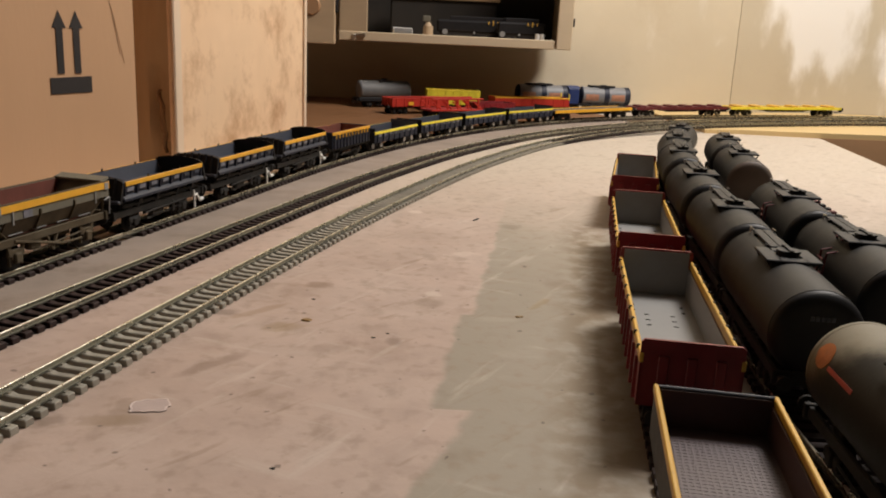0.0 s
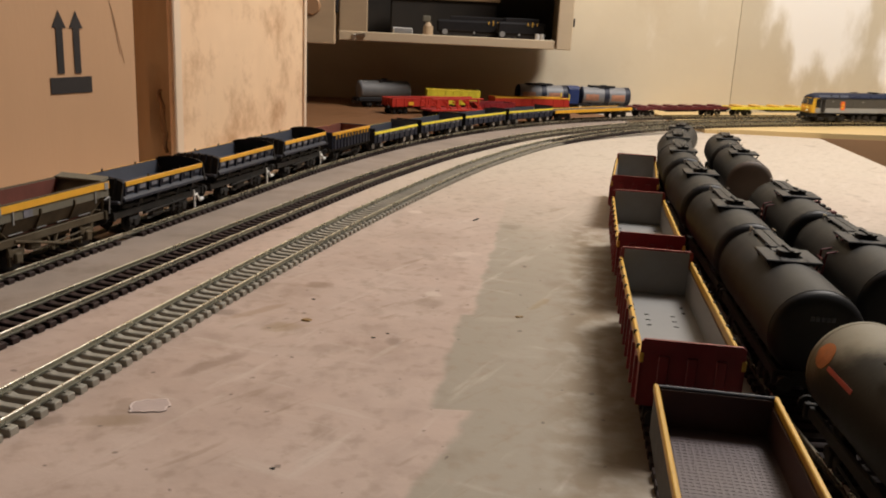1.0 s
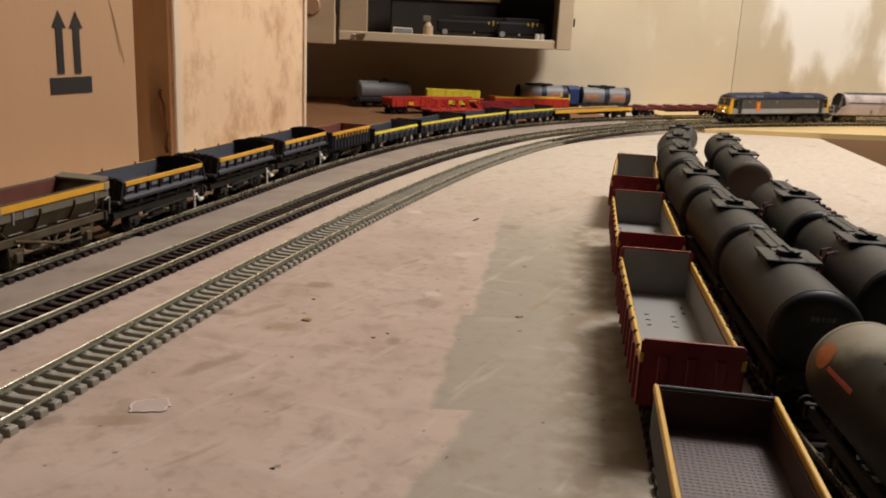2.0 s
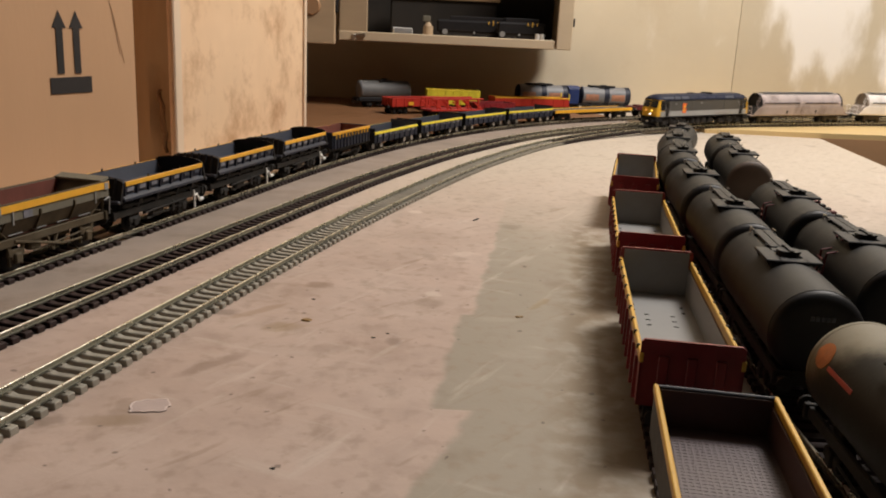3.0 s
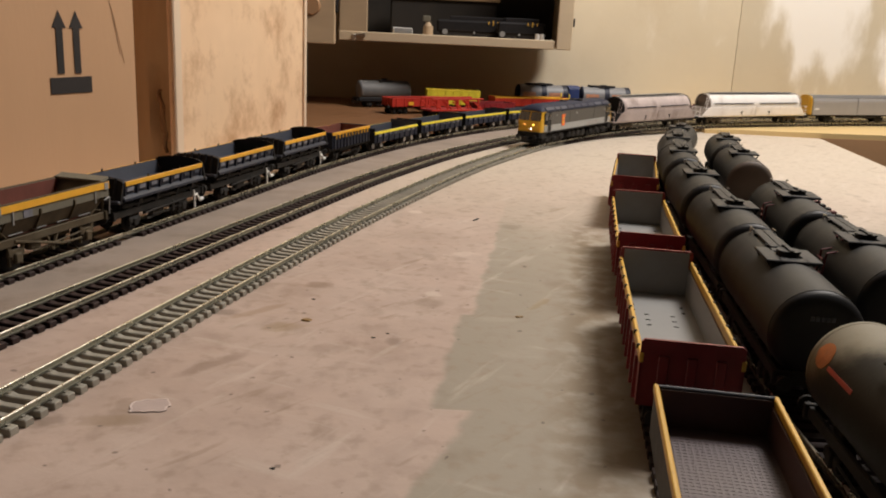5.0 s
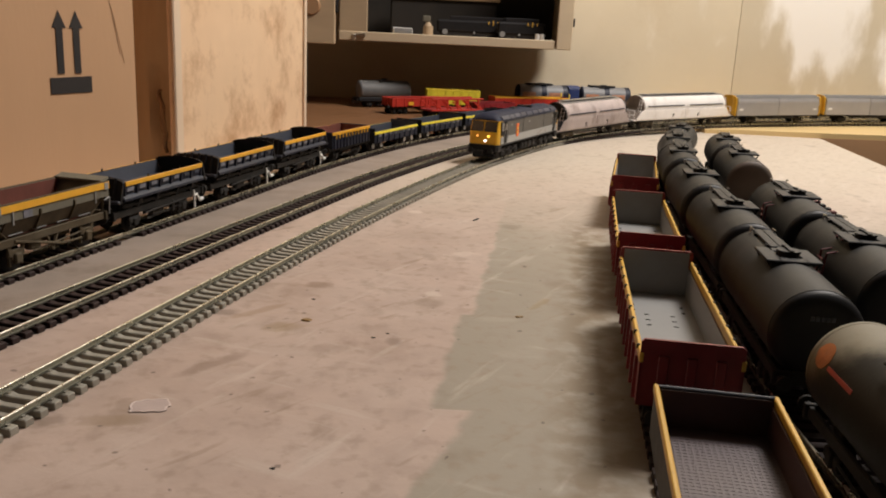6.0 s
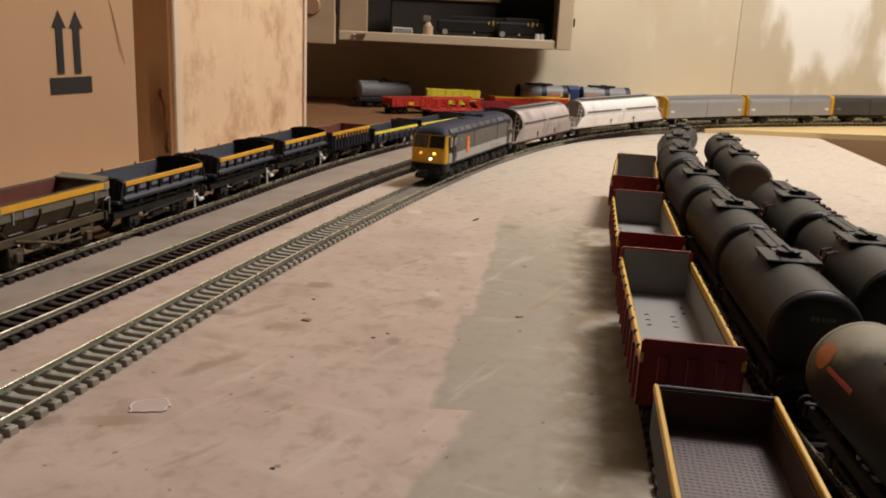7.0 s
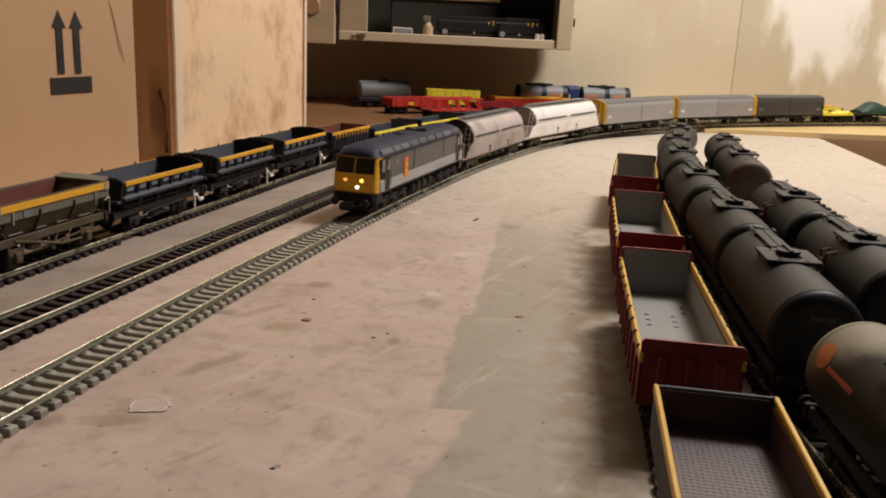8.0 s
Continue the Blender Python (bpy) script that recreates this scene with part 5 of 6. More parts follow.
def aggregate_hopper(label, body, end, L=0.205):
    """A covered hopper: round-topped barrel, sloping end sheets over open platforms, flared skirt."""
    t = thing("hopper_wagon", label, "hopper wagon", "train wagons")
    h = L / 2
    e = h - 0.021
    zc, R = 0.0318, 0.0182
    top = arc(0, zc, R, -8, 188, 22)
    bm = B()
    prism(bm, top, -e, e)
    barrel = part("barrel", bm, M[body], t, smooth=True)
    bm = B()
    prism(bm, arc(0, zc, R + 0.0003, 62, 118, 8) + arc(0, zc, R - 0.0006, 118, 62, 8), -e + 0.001, e - 0.001)
    part("roof_sheet", bm, M["roofgrey"], barrel, "dull grey roof sheet", smooth=True)
    for k in (-1, 1):                          # two bays of skirt that flare out to the headstocks
        bm = B()
        loft(bm, [[(k * 0.0004, -0.0146, 0.0128), (k * (h - 0.003), -0.0146, 0.0128), (k * (h - 0.003), 0.0146, 0.0128), (k * 0.0004, 0.0146, 0.0128)],
                  [(k * 0.0004, -0.0168, 0.0150), (k * (h - 0.005), -0.0168, 0.0150), (k * (h - 0.005), 0.0168, 0.0150), (k * 0.0004, 0.0168, 0.0150)],
                  [(k * 0.0004, -0.0182, 0.0262), (k * (e + 0.006), -0.0182, 0.0262), (k * (e + 0.006), 0.0182, 0.0262), (k * 0.0004, 0.0182, 0.0262)],
                  [(k * 0.0004, -0.0183, 0.0292), (k * (e + 0.0008), -0.0183, 0.0292), (k * (e + 0.0008), 0.0183, 0.0292), (k * 0.0004, 0.0183, 0.0292)]])
        part("hopper_body", bm, M[body], t)
        for d in (-1, 1):
            bm = B()
            box(bm, (k * e * 0.5, d * (R + 0.0002), 0.0345), (e * 0.86, 0.0014, 0.0013), 0.0003)
            part("side_rail", bm, M["navy"], t)
            bm = B()
            box(bm, (k * 0.030, d * 0.0174, 0.0205), (0.0030, 0.0016, 0.0030), 0.0003)
            rod(bm, (k * 0.030, d * 0.0176, 0.0205), (k * 0.030, d * 0.0176, 0.0150), 0.0004, 5)
            part("door_valve", bm, M["frame"], t)
    for d in (-1, 1):
        bm = B()                               # dished end with a raised rim
        ring0 = arc(0, zc, R, 0, 345, 23)
        loft(bm, [[(d * (e + x), y * k, zc + (z - zc) * k) for y, z in ring0] for x, k in ((-0.001, 0.99), (0.0030, 1.01), (0.0030, 0.94), (0.0010, 0.88), (0.0006, 0.40))])
        part("barrel_end", bm, M[end], t, "stained round end plate", smooth=True)
        bm = B()                               # sloping sheet below the end, down to the platform
        loft(bm, [[(d * (e + 0.0012), y, 0.0298), (d * (e + 0.0070), y, 0.0266), (d * (h - 0.0040), y, 0.0152), (d * (h - 0.0056), y, 0.0146), (d * (e + 0.0050), y, 0.0255), (d * (e + 0.0005), y, 0.0280)] for y in (-0.0165, 0.0165)])
        part("end_slope", bm, M[end], t)
        bm = B()
        box(bm, (d * (h - 0.004), 0, 0.0142), (0.008, 0.0330, 0.0012), 0.0002)
        part("platform", bm, M[body], t)
        bm = B()
        for y in (-0.0150, -0.005, 0.005, 0.0150):
            rod(bm, (d * (h - 0.002), y, 0.0145), (d * (h - 0.002), y, 0.0285), 0.0005, 5)
        for z in (0.0215, 0.0285):
            rod(bm, (d * (h - 0.002), -0.0150, z), (d * (h - 0.002), 0.0150, z), 0.0005, 5)
        part("handrail", bm, M[body], t)
        bm = B()
        for y in (0.0105, 0.0155):
            rod(bm, (d * (e + 0.010), y, 0.0150), (d * (e + 0.0030), y, zc + 0.0130), 0.0004, 5)
        for i in range(6):
            f = (i + 0.5) / 6
            rod(bm, (d * (e + 0.010 - 0.007 * f), 0.0105, 0.0150 + (zc - 0.002) * f), (d * (e + 0.010 - 0.007 * f), 0.0155, 0.0150 + (zc - 0.002) * f), 0.0003, 4)
        part("ladder", bm, M[body], t)
        bogie(t, d * (h - 0.034), 0.024, 0.0056, mat_="grime")
        buffers(d * h, d, 0.0125, t)
        hook(d * h, d, t)
    bm = B()
    box(bm, (0, 0, 0.0118), (L, 0.027, 0.0026), 0.0004)
    part("underframe", bm, M["frame"], t)
    bm = B()
    for y in (-0.0030, 0.0030):
        box(bm, (0, y, zc + R + 0.0012), (L - 0.060, 0.0048, 0.0008), 0.0002)
    for i in range(7):
        box(bm, (-0.055 + i * 0.0183, 0, zc + R + 0.0006), (0.0012, 0.0120, 0.0008))
    part("roof_walkway", bm, M["roofgrey"], t)
    return t


def sliding_van(label, side, L=0.205):
    t = thing("sliding_wall_van", label, "covered van", "train wagons")
    h = L / 2
    W = 0.0182
    for k in (-1, 1):
        for d in (-1, 1):
            bm = B()
            prism(bm, [(d * W, 0.0140), (d * W, 0.0355), (d * W * 0.975, 0.0385), (d * W * 0.88, 0.0428), (d * W * 0.80, 0.0428), (d * (W - 0.0016), 0.0355), (d * (W - 0.0016), 0.0140)],
                  k * 0.0005, k * (h - 0.0030))
            part("sliding_wall", bm, M[side], t)
    bm = B()
    top = [(W, 0.0355), (W * 0.985, 0.0390), (W * 0.91, 0.0430), (W * 0.74, 0.0452), (W * 0.40, 0.0468), (0, 0.0474), (-W * 0.40, 0.0468), (-W * 0.74, 0.0452), (-W * 0.91, 0.0430), (-W * 0.985, 0.0390), (-W, 0.0355)]
    prism(bm, top[2:-2], -h + 0.0012, h - 0.0012)
    part("roof", bm, M["roofdull" if side == "silver" else side], t, smooth=True)
    bm = B()
    box(bm, (0, 0, 0.0130), (L - 0.004, 0.030, 0.0035), 0.0004)
    for d in (-1, 1):
        box(bm, (0, d * 0.0155, 0.0110), (L * 0.44, 0.0016, 0.0045), 0.0004)
    part("underframe", bm, M["frame"], t)
    for d in (-1, 1):
        bm = B()
        prism(bm, [(-W, 0.0150), (W, 0.0140)] + top, d * (h - 0.0001) - 0.0010, d * (h - 0.0001) + 0.0010)
        yellow = d > 0 or side == "silver"
        e = part("end_wall", bm, M["locoyellow" if yellow else side], t, "golden yellow end wall" if yellow else "")
        bm = B()
        for y in (-0.010, 0.010):
            box(bm, (d * (h + 0.0012), y, 0.029), (0.0010, 0.0020, 0.028), 0.0002)
        part("end_post", bm, M["gold" if yellow else side], e)
        for y in (-1, 1):
            bm = B()
            box(bm, (d * (h - 0.0110), y * (W + 0.0002), 0.0240), (0.0080, 0.0006, 0.0032), 0.0001)
            part("label_panel", bm, M["white" if side == "silver" else "patch"], t)
        axle(d * (h - 0.040), 0.0062, t)
        for y in (-0.0125, 0.0125):
            bm = B()
            box(bm, (d * (h - 0.040), y, 0.0070), (0.016, 0.0022, 0.0060), 0.0008)
            box(bm, (d * (h - 0.040), y * 1.06, 0.0062), (0.005, 0.0022, 0.0050), 0.0008)
            part("axle_guard", bm, M["frame"], t)
        buffers(d * h, d, 0.0125, t)
        hook(d * h, d, t)
    return t


def well_wagon(label, body, L, name="well_wagon"):
    t = thing(name, label, "wagon", "train wagons")
    h = L / 2
    bm = B()
    loft(bm, [[(-h, y, 0.0125), (h, y, 0.0125), (h, y, 0.0160), (h * 0.72, y, 0.0205), (h * 0.45, y, 0.0160), (-h * 0.45, y, 0.0160), (-h * 0.72, y, 0.0195), (-h, y, 0.0160)] for y in (-0.016, 0.016)])
    part("body", bm, M[body], t)
    bm = B()
    box(bm, (0, 0, 0.0112), (L * 0.96, 0.024, 0.0026), 0.0004)
    part("underframe", bm, M["frame"], t)
    for d in (-1, 1):
        bogie(t, d * h * 0.66, 0.022, 0.0056)
        buffers(d * h, d, 0.0125, t)
        hook(d * h, d, t)
    return t


def coil_wagon(label, L):
    t = thing("hooded_wagon", label, "covered wagon", "train wagons")
    h = L / 2
    bm = B()
    rings = []
    for k in range(25):                        # a sheet draped over rounded loads
        x = -h + 0.010 + (L - 0.020) * k / 24
        top = (0.55 + 0.45 * abs(math.sin(math.pi * (k + 0.5) / 8.3))) * min(1.0, 0.45 + k / 5, 0.45 + (24 - k) / 5)
        rings.append([(x, y, 0.0150 + (z - 0.0150) * (1.0 if z < 0.0195 else top)) for y, z in [(0.0170, 0.0150)] + arc(0, 0.0190, 0.0172, 0, 180, 14) + [(-0.0170, 0.0150)]])
    loft(bm, rings)
    part("hood", bm, M["green"], t, smooth=True)
    bm = B()
    box(bm, (0, 0, 0.0135), (L, 0.028, 0.0035), 0.0004)
    part("underframe", bm, M["frame"], t)
    for d in (-1, 1):
        bogie(t, d * (h - 0.034), 0.024, 0.0056)
        buffers(d * h, d, 0.0125, t)
        hook(d * h, d, t)
    return t


loco = thing("diesel_locomotive", "grey and blue diesel locomotive with glowing lights and yellow cab", "locomotive", "train wagons")
loco_body(loco)
TRAIN = [  # thing, middle behind the nose, half distance of its pivots
    (loco, 0.104, 0.0655),
    (aggregate_hopper("dusty pinkish-white aggregate hopper wagon with dark end", "hopperpink", "black", 0.206), 0.3240, 0.068),
    (aggregate_hopper("clean white aggregate hopper wagon with grey end", "hopperwhite", "enddust", 0.236), 0.5600, 0.078),
    (sliding_van("silver sliding-wall van with golden yellow ends", "silver", 0.180), 0.7780, 0.055),
    (sliding_van("silver sliding-wall van with golden yellow ends", "silver", 0.178), 0.9690, 0.054),
    (sliding_van("charcoal grey covered van with golden yellow end", "charcoal", 0.144), 1.1340, 0.042),
    (well_wagon("yellow low well wagon", "lemon", 0.060), 1.2410, 0.021),
    (coil_wagon("dark green hooded wagon", 0.190), 1.3720, 0.062),
]


# ---- box, wood block, cupboard and wall details ----
def build_box():
    a, b = Vector((-0.472, 0.30)), Vector((-0.2595, 0.7086))
    d = b - a
    L = d.length
    bx = thing("cardboard_box", "large brown cardboard box with printed up arrows", "box", "", pose(b.x, b.y, 0.0, 0, 0, math.degrees(math.atan2(d.y, d.x))))
    for name, c, size in (("front_panel", (-L / 2, 0.002, 0.25), (L, 0.004, 0.5)), ("side_panel", (-0.002, 0.0845, 0.25), (0.004, 0.16, 0.5)),
                          ("side_panel", (-L + 0.002, 0.0845, 0.25), (0.004, 0.16, 0.5)), ("back_panel", (-L / 2, 0.167, 0.25), (L, 0.004, 0.5))):
        bm = B()
        box(bm, c, size, 0.0015)
        p_ = part(name, bm, M["card"], bx)
    for x in BOX_ARROWS:
        bm = B()                               # arrow: shaft and head as flat print
        z0, z1, z2 = 0.0945, 0.1280, 0.1405
        pts = [(-0.0029, z0), (0.0029, z0), (0.0029, z1), (0.0060, z1), (0.0, z2), (-0.0060, z1), (-0.0029, z1)]
        loft(bm, [[(x + u, y, z) for u, z in pts] for y in (-0.0006, -0.0002)])
        part("printed_arrow", bm, M["ink"], bx, "black printed upward arrow")
    bm = B()
    loft(bm, [[(BOX_BAR + u, y, v) for u, v in ((-0.0185, 0.0795), (0.0185, 0.0800), (0.0185, 0.0922), (-0.0185, 0.0915))] for y in (-0.0006, -0.0002)])
    part("printed_bar", bm, M["ink"], bx, "black printed bar")
    for x, z, lean in ((-0.0175, 0.124, -14), (-0.0205, 0.131, -12)):
        bm = B()
        box(bm, (0, 0, 0), (0.0006, 0.0003, 0.045), 0.0001)
        ob = part("crease", bm, M["crease"], bx, "dark crease in the card")
        ob.matrix_basis = pose(x, -0.0002, z, 0, lean, 0)
    return bx


BOX_ARROWS, BOX_BAR = (-0.0722, -0.0572), -0.0637
build_box()


def build_panel():
    a, b = Vector((-0.243, 0.75)), Vector((-0.170, 1.0))
    d = b - a
    t = thing("wood_panel", "bare knotty wooden post with rough brown end edge", "wood panel", "", pose(a.x, a.y, 0, 0, 0, math.degrees(math.atan2(d.y, d.x))))
    bm = B()
    box(bm, (d.length / 2, 0.0025, 0.30), (d.length, 0.005, 0.60), 0.0012)
    part("face_board", bm, M["ply"], t)
    bm = B()
    box(bm, (0.0055, -0.0013, 0.30), (0.0115, 0.0026, 0.60), 0.0012)
    part("edge_strip", bm, M["palestrip"], t, "pale pine edging strip")
    bm = B()
    box(bm, (d.length - 0.003, -0.0013, 0.30), (0.006, 0.0026, 0.60), 0.0008)
    part("edge_strip", bm, M["palestrip"], t, "pale pine edging strip")
    bm = B()                                   # ragged core with a broken flank
    n = 40
    rows = []
    for i in range(n + 1):
        z = 0.6 * i / n
        row = []
        for j in range(9):
            y = 0.005 + 0.055 * j / 8
            bite = 0.0014 * noise.noise((z * 40, j * 0.9, 2.0)) + (0.010 if 0.02 < z < 0.105 and j < 3 else 0.0) * (1 + noise.noise((z * 90, 3, 1)))
            row.append((0.001 + max(-0.002, bite), y, z))
        rows.append(row + [(d.length, 0.060, z), (d.length, 0.005, z)])
    loft(bm, rows)
    part("core", bm, M["plyedge"], t, "rough dark brown broken wood edge", smooth=True)

    bm = B()
    rows = []
    for i in range(15):
        f = i / 14
        y = 0.014 - 0.005 * f + 0.0030 * noise.noise((f * 5.0, 1.0, 4.0))
        w = 0.0006 + 0.0030 * math.sin(math.pi * f) * (0.7 + 0.5 * noise.noise((f * 9.0, 2.0, 7.0)))
        z = 0.078 - 0.056 * f
        rows.append([(-0.0006, y - w, z), (-0.0018, y - 0.2 * w, z), (-0.0006, y + w, z), (0.004, y, z)])
    loft(bm, rows)
    part("splinter", bm, M["bark"], t, "torn dark brown splinter")


build_panel()


def build_cupboard():
    x0, x1 = -0.197, 0.204
    y = 1.50
    c = thing("wall_cupboard", "open pale wooden wall cupboard with dark interior", "cupboard", "", pose(0, 0, 0))
    for name, ctr, size, mt in (
            ("bottom_board", ((x0 + x1) / 2, y + 0.10, 0.1265), (x1 - x0 - 0.026, 0.20, 0.009), "cupwood"),
            ("front_rail", ((x0 + x1) / 2 - 0.014, y - 0.004, 0.1265), (x1 - x0 - 0.030, 0.008, 0.0155), "pale"),
            ("front_post", (x1 - 0.014, y - 0.0060, 0.40), (0.026, 0.012, 0.562), "pale"),
            ("front_post", (x0 + 0.025, y - 0.0010, 0.40), (0.048, 0.009, 0.535), "cupwood"),
            ("side_board", (x1 - 0.006, y + 0.10, 0.40), (0.012, 0.199, 0.56), "pale"),
            # inner side and back coloured near black, the cupboard's shade painted in
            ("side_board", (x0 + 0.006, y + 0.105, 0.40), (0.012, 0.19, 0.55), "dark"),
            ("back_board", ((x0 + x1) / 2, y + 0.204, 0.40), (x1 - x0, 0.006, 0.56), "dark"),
            ("top_board", ((x0 + x1) / 2, y + 0.10, 0.687), (x1 - x0, 0.20, 0.012), "cupwood")):
        bm = B()
        box(bm, ctr, size, 0.0012)
        part(name, bm, M[mt], c)
    bm = B()
    box(bm, (-0.252, y - 0.030, 0.40), (0.106, 0.014, 0.578), 0.0015)
    door = part("door", bm, M["cupwood"], c, "open wooden cupboard door")
    bm = B()
    bmesh.ops.create_cone(bm, cap_ends=True, segments=28, radius1=0.015, radius2=0.013, depth=0.003, matrix=Matrix.Translation((-0.238, y - 0.0385, 0.172)) @ Matrix.Rotation(radians(90), 4, "X"))
    part("knob_ring", bm, M["beam"], door, "round brown knob plate")
    for z in (0.160,):
        bm = B()
        box(bm, (-0.198, y - 0.028, z + 0.018), (0.006, 0.010, 0.030), 0.001)
        part("hinge", bm, M["black"], door)
    bm = B()
    rod(bm, (-0.168, y - 0.006, 0.128), (-0.150, y - 0.012, 0.129), 0.003, 8)
    box(bm, (-0.170, y - 0.008, 0.124), (0.006, 0.006, 0.012), 0.001)
    part("catch", bm, M["steel"], c, "small metal door catch")
    for z in (0.165,):
        bm = B()
        box(bm, (x1 + 0.001, y - 0.002, z), (0.004, 0.008, 0.014), 0.001)
        part("hinge", bm, M["black"], c)


build_cupboard()


def on_shelf(name, label, category, x, y, shapes):
    t = thing(name, label, category, "", pose(x, y, 0.131))
    for pn, kind, c, size, mt in shapes:
        bm = B()
        if kind == "box":
            box(bm, c, size, min(size) * 0.15)
        else:
            rod(bm, (c[0], c[1], c[2] - size[2] / 2), (c[0], c[1], c[2] + size[2] / 2), size[0] / 2, 16, size[1] / 2)
        part(pn, bm, M[mt], t)
    return t


def build_shelf_items():
    on_shelf("small_carton", "pale bluish-white carton lying on the shelf", "box", -0.088, 1.515, [("carton", "box", (0, 0, 0.0065), (0.034, 0.02, 0.013), "white"), ("flap", "box", (0.002, -0.0105, 0.008), (0.03, 0.001, 0.008), "inner")])
    on_shelf("glue_bottle", "small beige glue bottle with a bent spout", "bottle", -0.044, 1.515, [("body", "rod", (0, 0, 0.009), (0.017, 0.017, 0.018), "cupwood"), ("neck", "rod", (0, 0, 0.021), (0.015, 0.006, 0.007), "cupwood"), ("cap", "box", (-0.003, 0, 0.030), (0.013, 0.008, 0.010), "olive")])
    for x, L_, dots in ((0.045, 0.150, 3), (0.120, 0.085, 2)):
        t = on_shelf("black_model", "black model locomotive standing on the shelf", "model", x, 1.58 if L_ > 0.1 else 1.545,
                     [("body", "box", (0, 0, 0.020), (L_, 0.03, 0.022), "black"), ("roof", "box", (0, 0, 0.034), (L_ * 0.7, 0.024, 0.008), "black"),
                      ("skirt", "box", (0, 0, 0.006), (L_ * 0.92, 0.026, 0.011), "frame")])
        for k in range(dots):
            bm = B()
            rod(bm, (-L_ * 0.4 + k * L_ * 0.35, -0.0165, 0.010), (-L_ * 0.4 + k * L_ * 0.35, -0.0150, 0.010), 0.0022 if k else 0.005, 10)
            part("roundel", bm, M["inner"], t)
        bm = B()
        for k in range(3):
            box(bm, (L_ * 0.12 + k * 0.008, -0.0154, 0.028), (0.002, 0.0008, 0.008 if k == 1 else 0.005))
        part("yellow_mark", bm, M["gold"], t)
    for k in (0, 1):
        on_shelf("white_pot", "small white pot standing on the shelf", "pot", 0.146 + k * 0.0085, 1.515, [("pot", "rod", (0, 0, 0.005), (0.008, 0.008, 0.010), "white"), ("lid", "rod", (0, 0, 0.0115), (0.0075, 0.007, 0.003), "white")])
    on_shelf("grey_tray", "brownish tray leaning at the back of the shelf", "tray", -0.02, 1.66, [("tray", "box", (0, 0, 0.035), (0.20, 0.02, 0.07), "dark"), ("rim", "box", (0, -0.012, 0.07), (0.21, 0.006, 0.006), "plyedge")])


build_shelf_items()


# ---- wagons in the far sidings ----
def low_wagon(m, L, label, outer="brightred", band=None, h=0.0225, badge=False, inner="maroon"):
    t = thing("low_sided_wagon", label, "open wagon", "far siding wagons", m)
    for d in (-1, 1):
        bogie(t, d * L * 0.34, 0.022, 0.0056)
        buffers(d * L / 2, d, 0.0125, t)
    bm = B()
    box(bm, (0, 0, 0.0115), (L, 0.026, 0.003), 0.0004)
    part("underframe", bm, M["frame"], t)
    open_body(t, L, 0.0172, 0.0130, h, outer, inner, band or outer, nribs=7, band_h=0.0022)
    if badge:
        bm = B()
        box(bm, (L * 0.18, 0.0188, 0.018), (0.010, 0.0008, 0.0055))
        part("badge", bm, M["amber"], t, "yellow square badge")
    return t


def frame_wagon(m, L=0.10):
    t = thing("frame_wagon", "bright red skeletal wagon with sloping lattice frames", "flat wagon", "far siding wagons", m)
    for d in (-1, 1):
        bogie(t, d * L * 0.36, 0.020, 0.0056)
        for i in range(5):
            x = -L / 2 + L * (i + 0.5) / 5
            bm = B()
            rod(bm, (x - L * 0.09, d * 0.0165, 0.014), (x + L * 0.09, d * 0.0165, 0.030 if i % 2 else 0.026), 0.0013, 6)
            part("brace", bm, M["brightred"], t)
            bm = B()
            box(bm, (x, d * 0.0165, 0.022), (0.0030, 0.0024, 0.018), 0.0004)
            part("post", bm, M["brightred"], t)
        for z in (0.0135, 0.0310):
            bm = B()
            box(bm, (0, d * 0.0165, z), (L, 0.0026, 0.0030), 0.0005)
            part("beam", bm, M["brightred"], t)
    bm = B()
    box(bm, (0, 0, 0.0125), (L, 0.030, 0.0025), 0.0004)
    part("deck", bm, M["red"], t)
    return t


def dress_tank(t, shell, span):
    """Faded lettering panels, dark bands and a long black roof platform on a grey tank."""
    for x in span:
        for d in (-1, 1):
            bm = B()
            a = arc(0, 0.0292, 0.0175, 168 if d > 0 else -28, 208 if d > 0 else 12, 6)
            prism(bm, a + [(y * 0.985, 0.0292 + (z - 0.0292) * 0.985) for y, z in a[::-1]], x - 0.013, x + 0.013)
            part("lettering_panel", bm, M["panelorange"], shell, "faded orange lettering panel")
    for x in (-0.0035, -0.046):
        bm = B()
        a = arc(0, 0.0292, 0.0176, -60, 240, 24)
        prism(bm, a + [(y * 0.97, 0.0292 + (z - 0.0292) * 0.97) for y, z in a[::-1]], x - 0.005, x + 0.005)
        part("dark_band", bm, M["navy"], shell, "dark navy band")
    bm = B()
    box(bm, (0.004, 0, 0.0476), (0.052, 0.0150, 0.0026), 0.0006)
    for x in (-0.016, 0.004, 0.024):
        box(bm, (x, 0, 0.0460), (0.002, 0.0130, 0.0030))
    part("roof_platform", bm, M["black"], t)


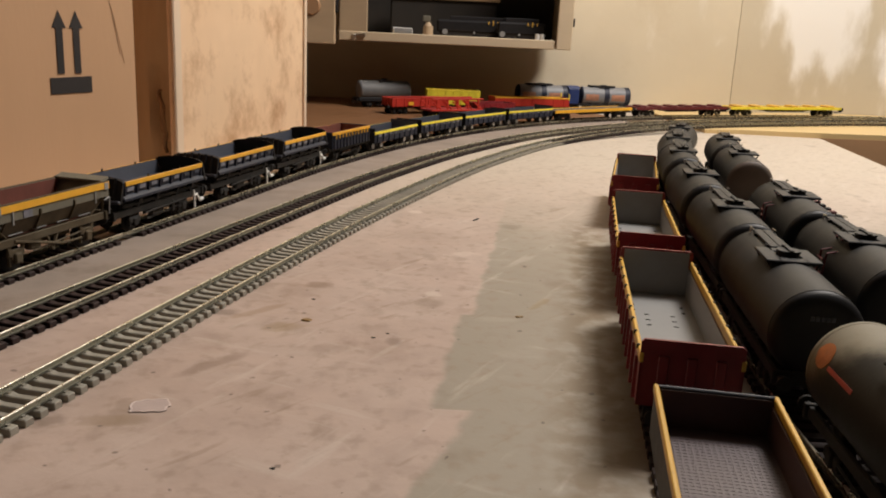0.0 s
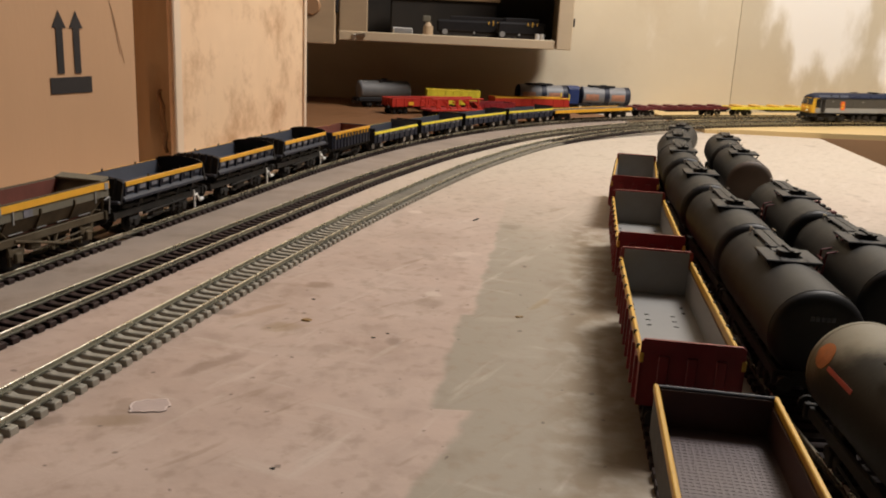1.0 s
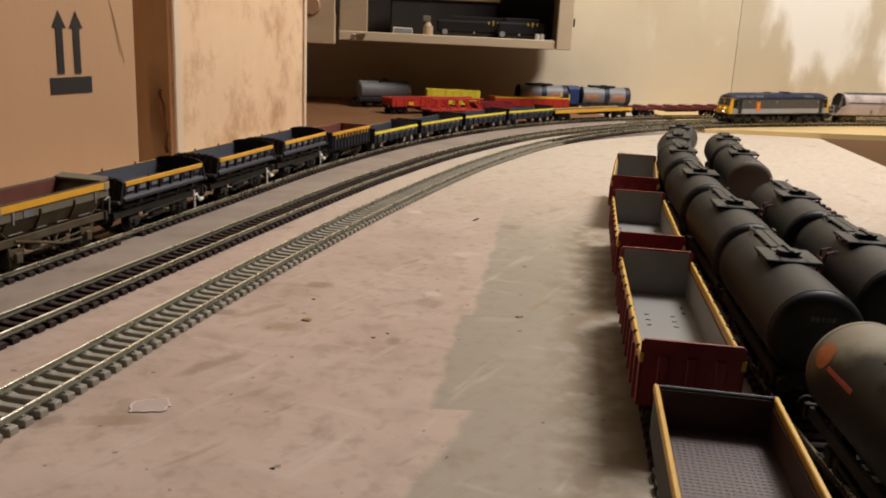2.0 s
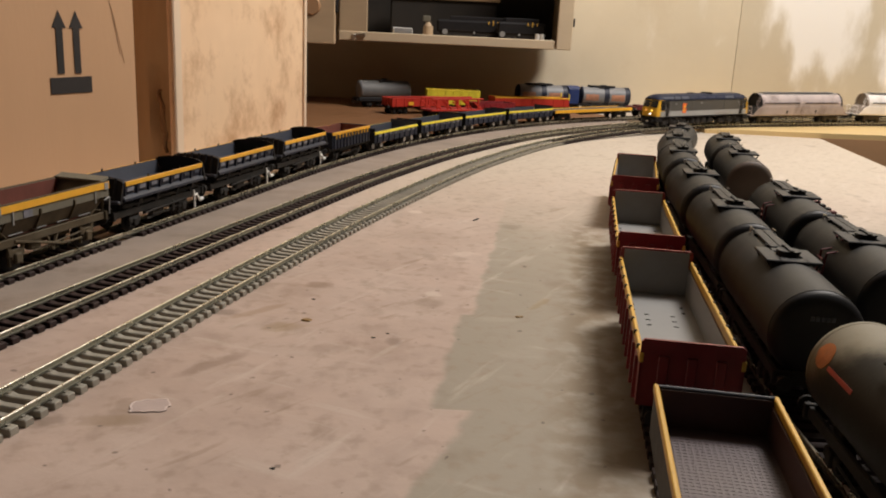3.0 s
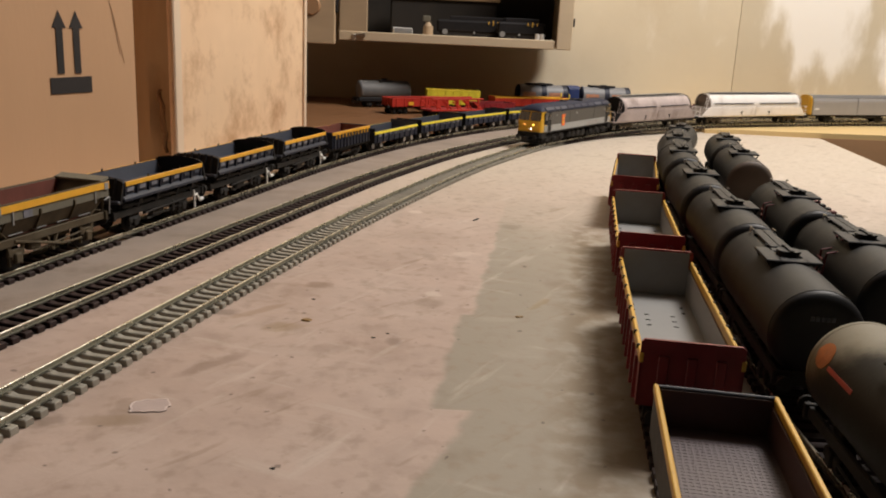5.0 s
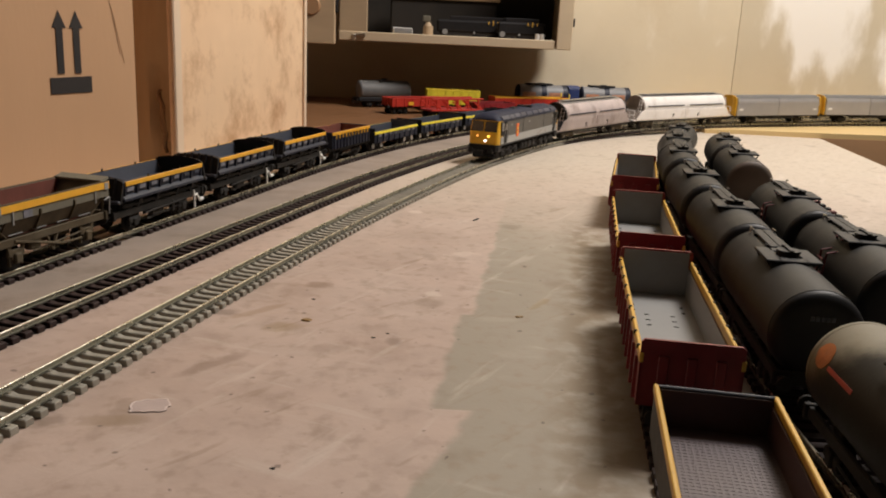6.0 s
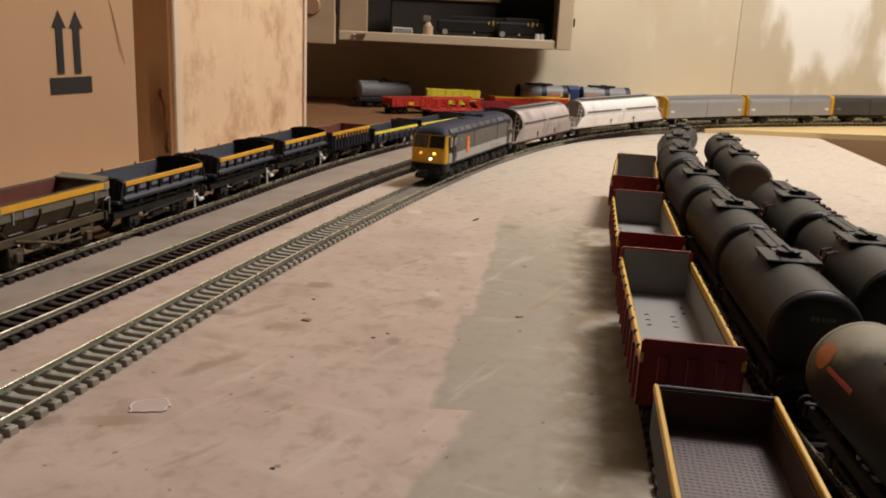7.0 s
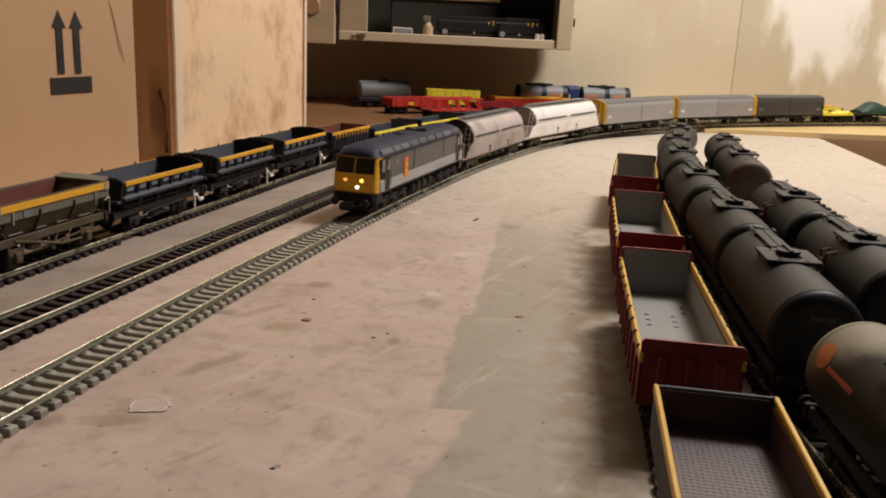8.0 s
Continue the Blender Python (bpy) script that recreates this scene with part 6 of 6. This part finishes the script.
def build_far_sidings():
    z = 0.0046
    t, shell = tank_wagon("grey tank wagon with faded orange lettering panel", pose(-0.120, 1.535, z, 0, 0, 207), body="roofdull", cap="greytank", plate=False, L=0.102, group="far siding wagons", walkway=False)
    bm = B()
    box(bm, (0, 0, 0.0142), (0.104, 0.032, 0.0070), 0.0010)
    part("side_skirt", bm, M["black"], t, "black lower skirt")
    low_wagon(pose(-0.058, 1.440, z, 0, 0, 214), 0.110, "bright red low-sided wagon with yellow badge", badge=True, h=0.0270)
    frame_wagon(pose(0.004, 1.395, z, 0, 0, 214))
    low_wagon(pose(0.004, 1.515, z, 0, 0, 188), 0.094, "lemon-yellow open wagon with plain sides", outer="lemon", inner="gold", h=0.0375)
    low_wagon(pose(0.070, 1.470, z, 0, 0, 212), 0.080, "dull red low-sided wagon", outer="red", h=0.0225)
    t = low_wagon(pose(0.143, 1.557, z, 0, 0, 199), 0.146, "red low-sided wagon with bright yellow top rail", outer="brightred", band="amber", h=0.0285)
    for d in (-1, 1):
        bm = B()
        box(bm, (-0.0725, d * 0.0165, 0.030), (0.002, 0.002, 0.012), 0.0003)
        part("stake", bm, M["lemon"], t)
    for x, y in ((0.1725, 1.650), (0.2960, 1.670)):
        dress_tank(*tank_wagon("grey tank wagon with faded orange lettering and dark walkway", pose(x, y, 0.0 if x > 0.3 else z, 0, 0, 190), body="greytank", cap="navy", plate=False, group="far siding wagons", L=0.100, walkway=False), (-0.026, 0.026))
    bm = B()
    t = thing("blue_van", "dark blue van between the grey tank wagons", "covered van", "far siding wagons", pose(0.2335, 1.660, z, 0, 0, 190))
    box(bm, (0, 0, 0.0270), (0.022, 0.034, 0.030), 0.002)
    part("body", bm, M["blue"], t)
    bm = B()
    prism(bm, [(0.017, 0.0422)] + [(0.017 * math.cos(radians(a)), 0.0422 + 0.005 * math.sin(radians(a))) for a in range(15, 170, 15)] + [(-0.017, 0.0422)], -0.011, 0.011)
    part("roof", bm, M["blue"], t)
    bm = B()
    box(bm, (0, 0, 0.0105), (0.023, 0.026, 0.003), 0.0004)
    part("underframe", bm, M["frame"], t)
    for k in (-1, 1):
        axle(k * 0.0070, 0.0058, t)


build_far_sidings()


# ---- small things lying on the baseboard ----
def build_litter():
    rnd = random.Random(5)
    corners = [Vector((-0.0068, -0.0052)), Vector((0.0066, -0.0050)), Vector((0.0072, 0.0046)), Vector((-0.0060, 0.0052))]
    rim = []
    for a, b in zip(corners, corners[1:] + corners[:1]):
        for k in range(7):
            q = a.lerp(b, k / 7) * (1.0 if k else 0.94)
            rim.append((q.x + rnd.uniform(-0.0008, 0.0008), q.y + rnd.uniform(-0.0008, 0.0008)))
    bm = B()
    loft(bm, [[(x, y, 0.0) for x, y in rim], [(x * 0.98, y * 0.98, 0.00012) for x, y in rim]])
    paper = solid("paper_scrap", bm, M["paper"], "torn scrap of white paper stuck to the board", "paper scrap", m=pose(-0.1042, 0.2835, 0.0002, 0, 0, 14))
    bm = B()
    n = len(rim)
    rings = [[(x * k, y * k, z) for k, z in ((1.0, 0.0001), (1.0, 0.00025), (0.90, 0.0002), (0.89, 0.0001))] for x, y in rim]
    loft(bm, rings + rings[:1], caps=False)
    part("torn_rim", bm, M["paperrim"], paper, "frayed white torn edge")
    bm = B()
    for a, b in (((0, 0, 0.0004), (0.0025, 0.003, 0.0008)), ((0.0025, 0.003, 0.0008), (0.004, 0.007, 0.0004))):
        rod(bm, a, b, 0.0005, 6)
    solid("twig", bm, M["black"], "tiny dark twig lying on the board", "twig", m=pose(0.022, 0.628, 0.0))
    for i, (x, y, r, mt) in enumerate(((-0.064, 0.385, 0.0018, "gold"), (-0.030, 0.3655, 0.0008, "frame"), (-0.051, 0.243, 0.0007, "frame"), (-0.024, 0.372, 0.0006, "frame"),
                                       (0.040, 0.405, 0.0014, "gold"), (-0.066, 0.418, 0.0007, "frame"))):
        bm = B()
        bmesh.ops.create_icosphere(bm, subdivisions=2, radius=r, matrix=Matrix.Diagonal((1.5, 1, 0.28, 1)))
        for v in bm.verts:
            v.co += v.normal * r * 0.25 * noise.noise(v.co * 900 + Vector((i, 0, 0)))
        solid("glue_blob" if mt == "gold" else "crumb", bm, M["ochre"] if mt == "gold" else M[mt], "small dried ochre blob of glue" if mt == "gold" else "tiny dark crumb lying on the board",
              "glue blob" if mt == "gold" else "crumb", "litter on the board", m=pose(x, y, r * 0.2))


build_litter()


# ---- motion ----
def motions():
    for ob, back, half in TRAIN:
        rows = [(round(k * 0.2, 1), LINE_C.chord(nose_at(k * 0.2) + back, half)) for k in range(41)]
        walk(ob, rows)


motions()
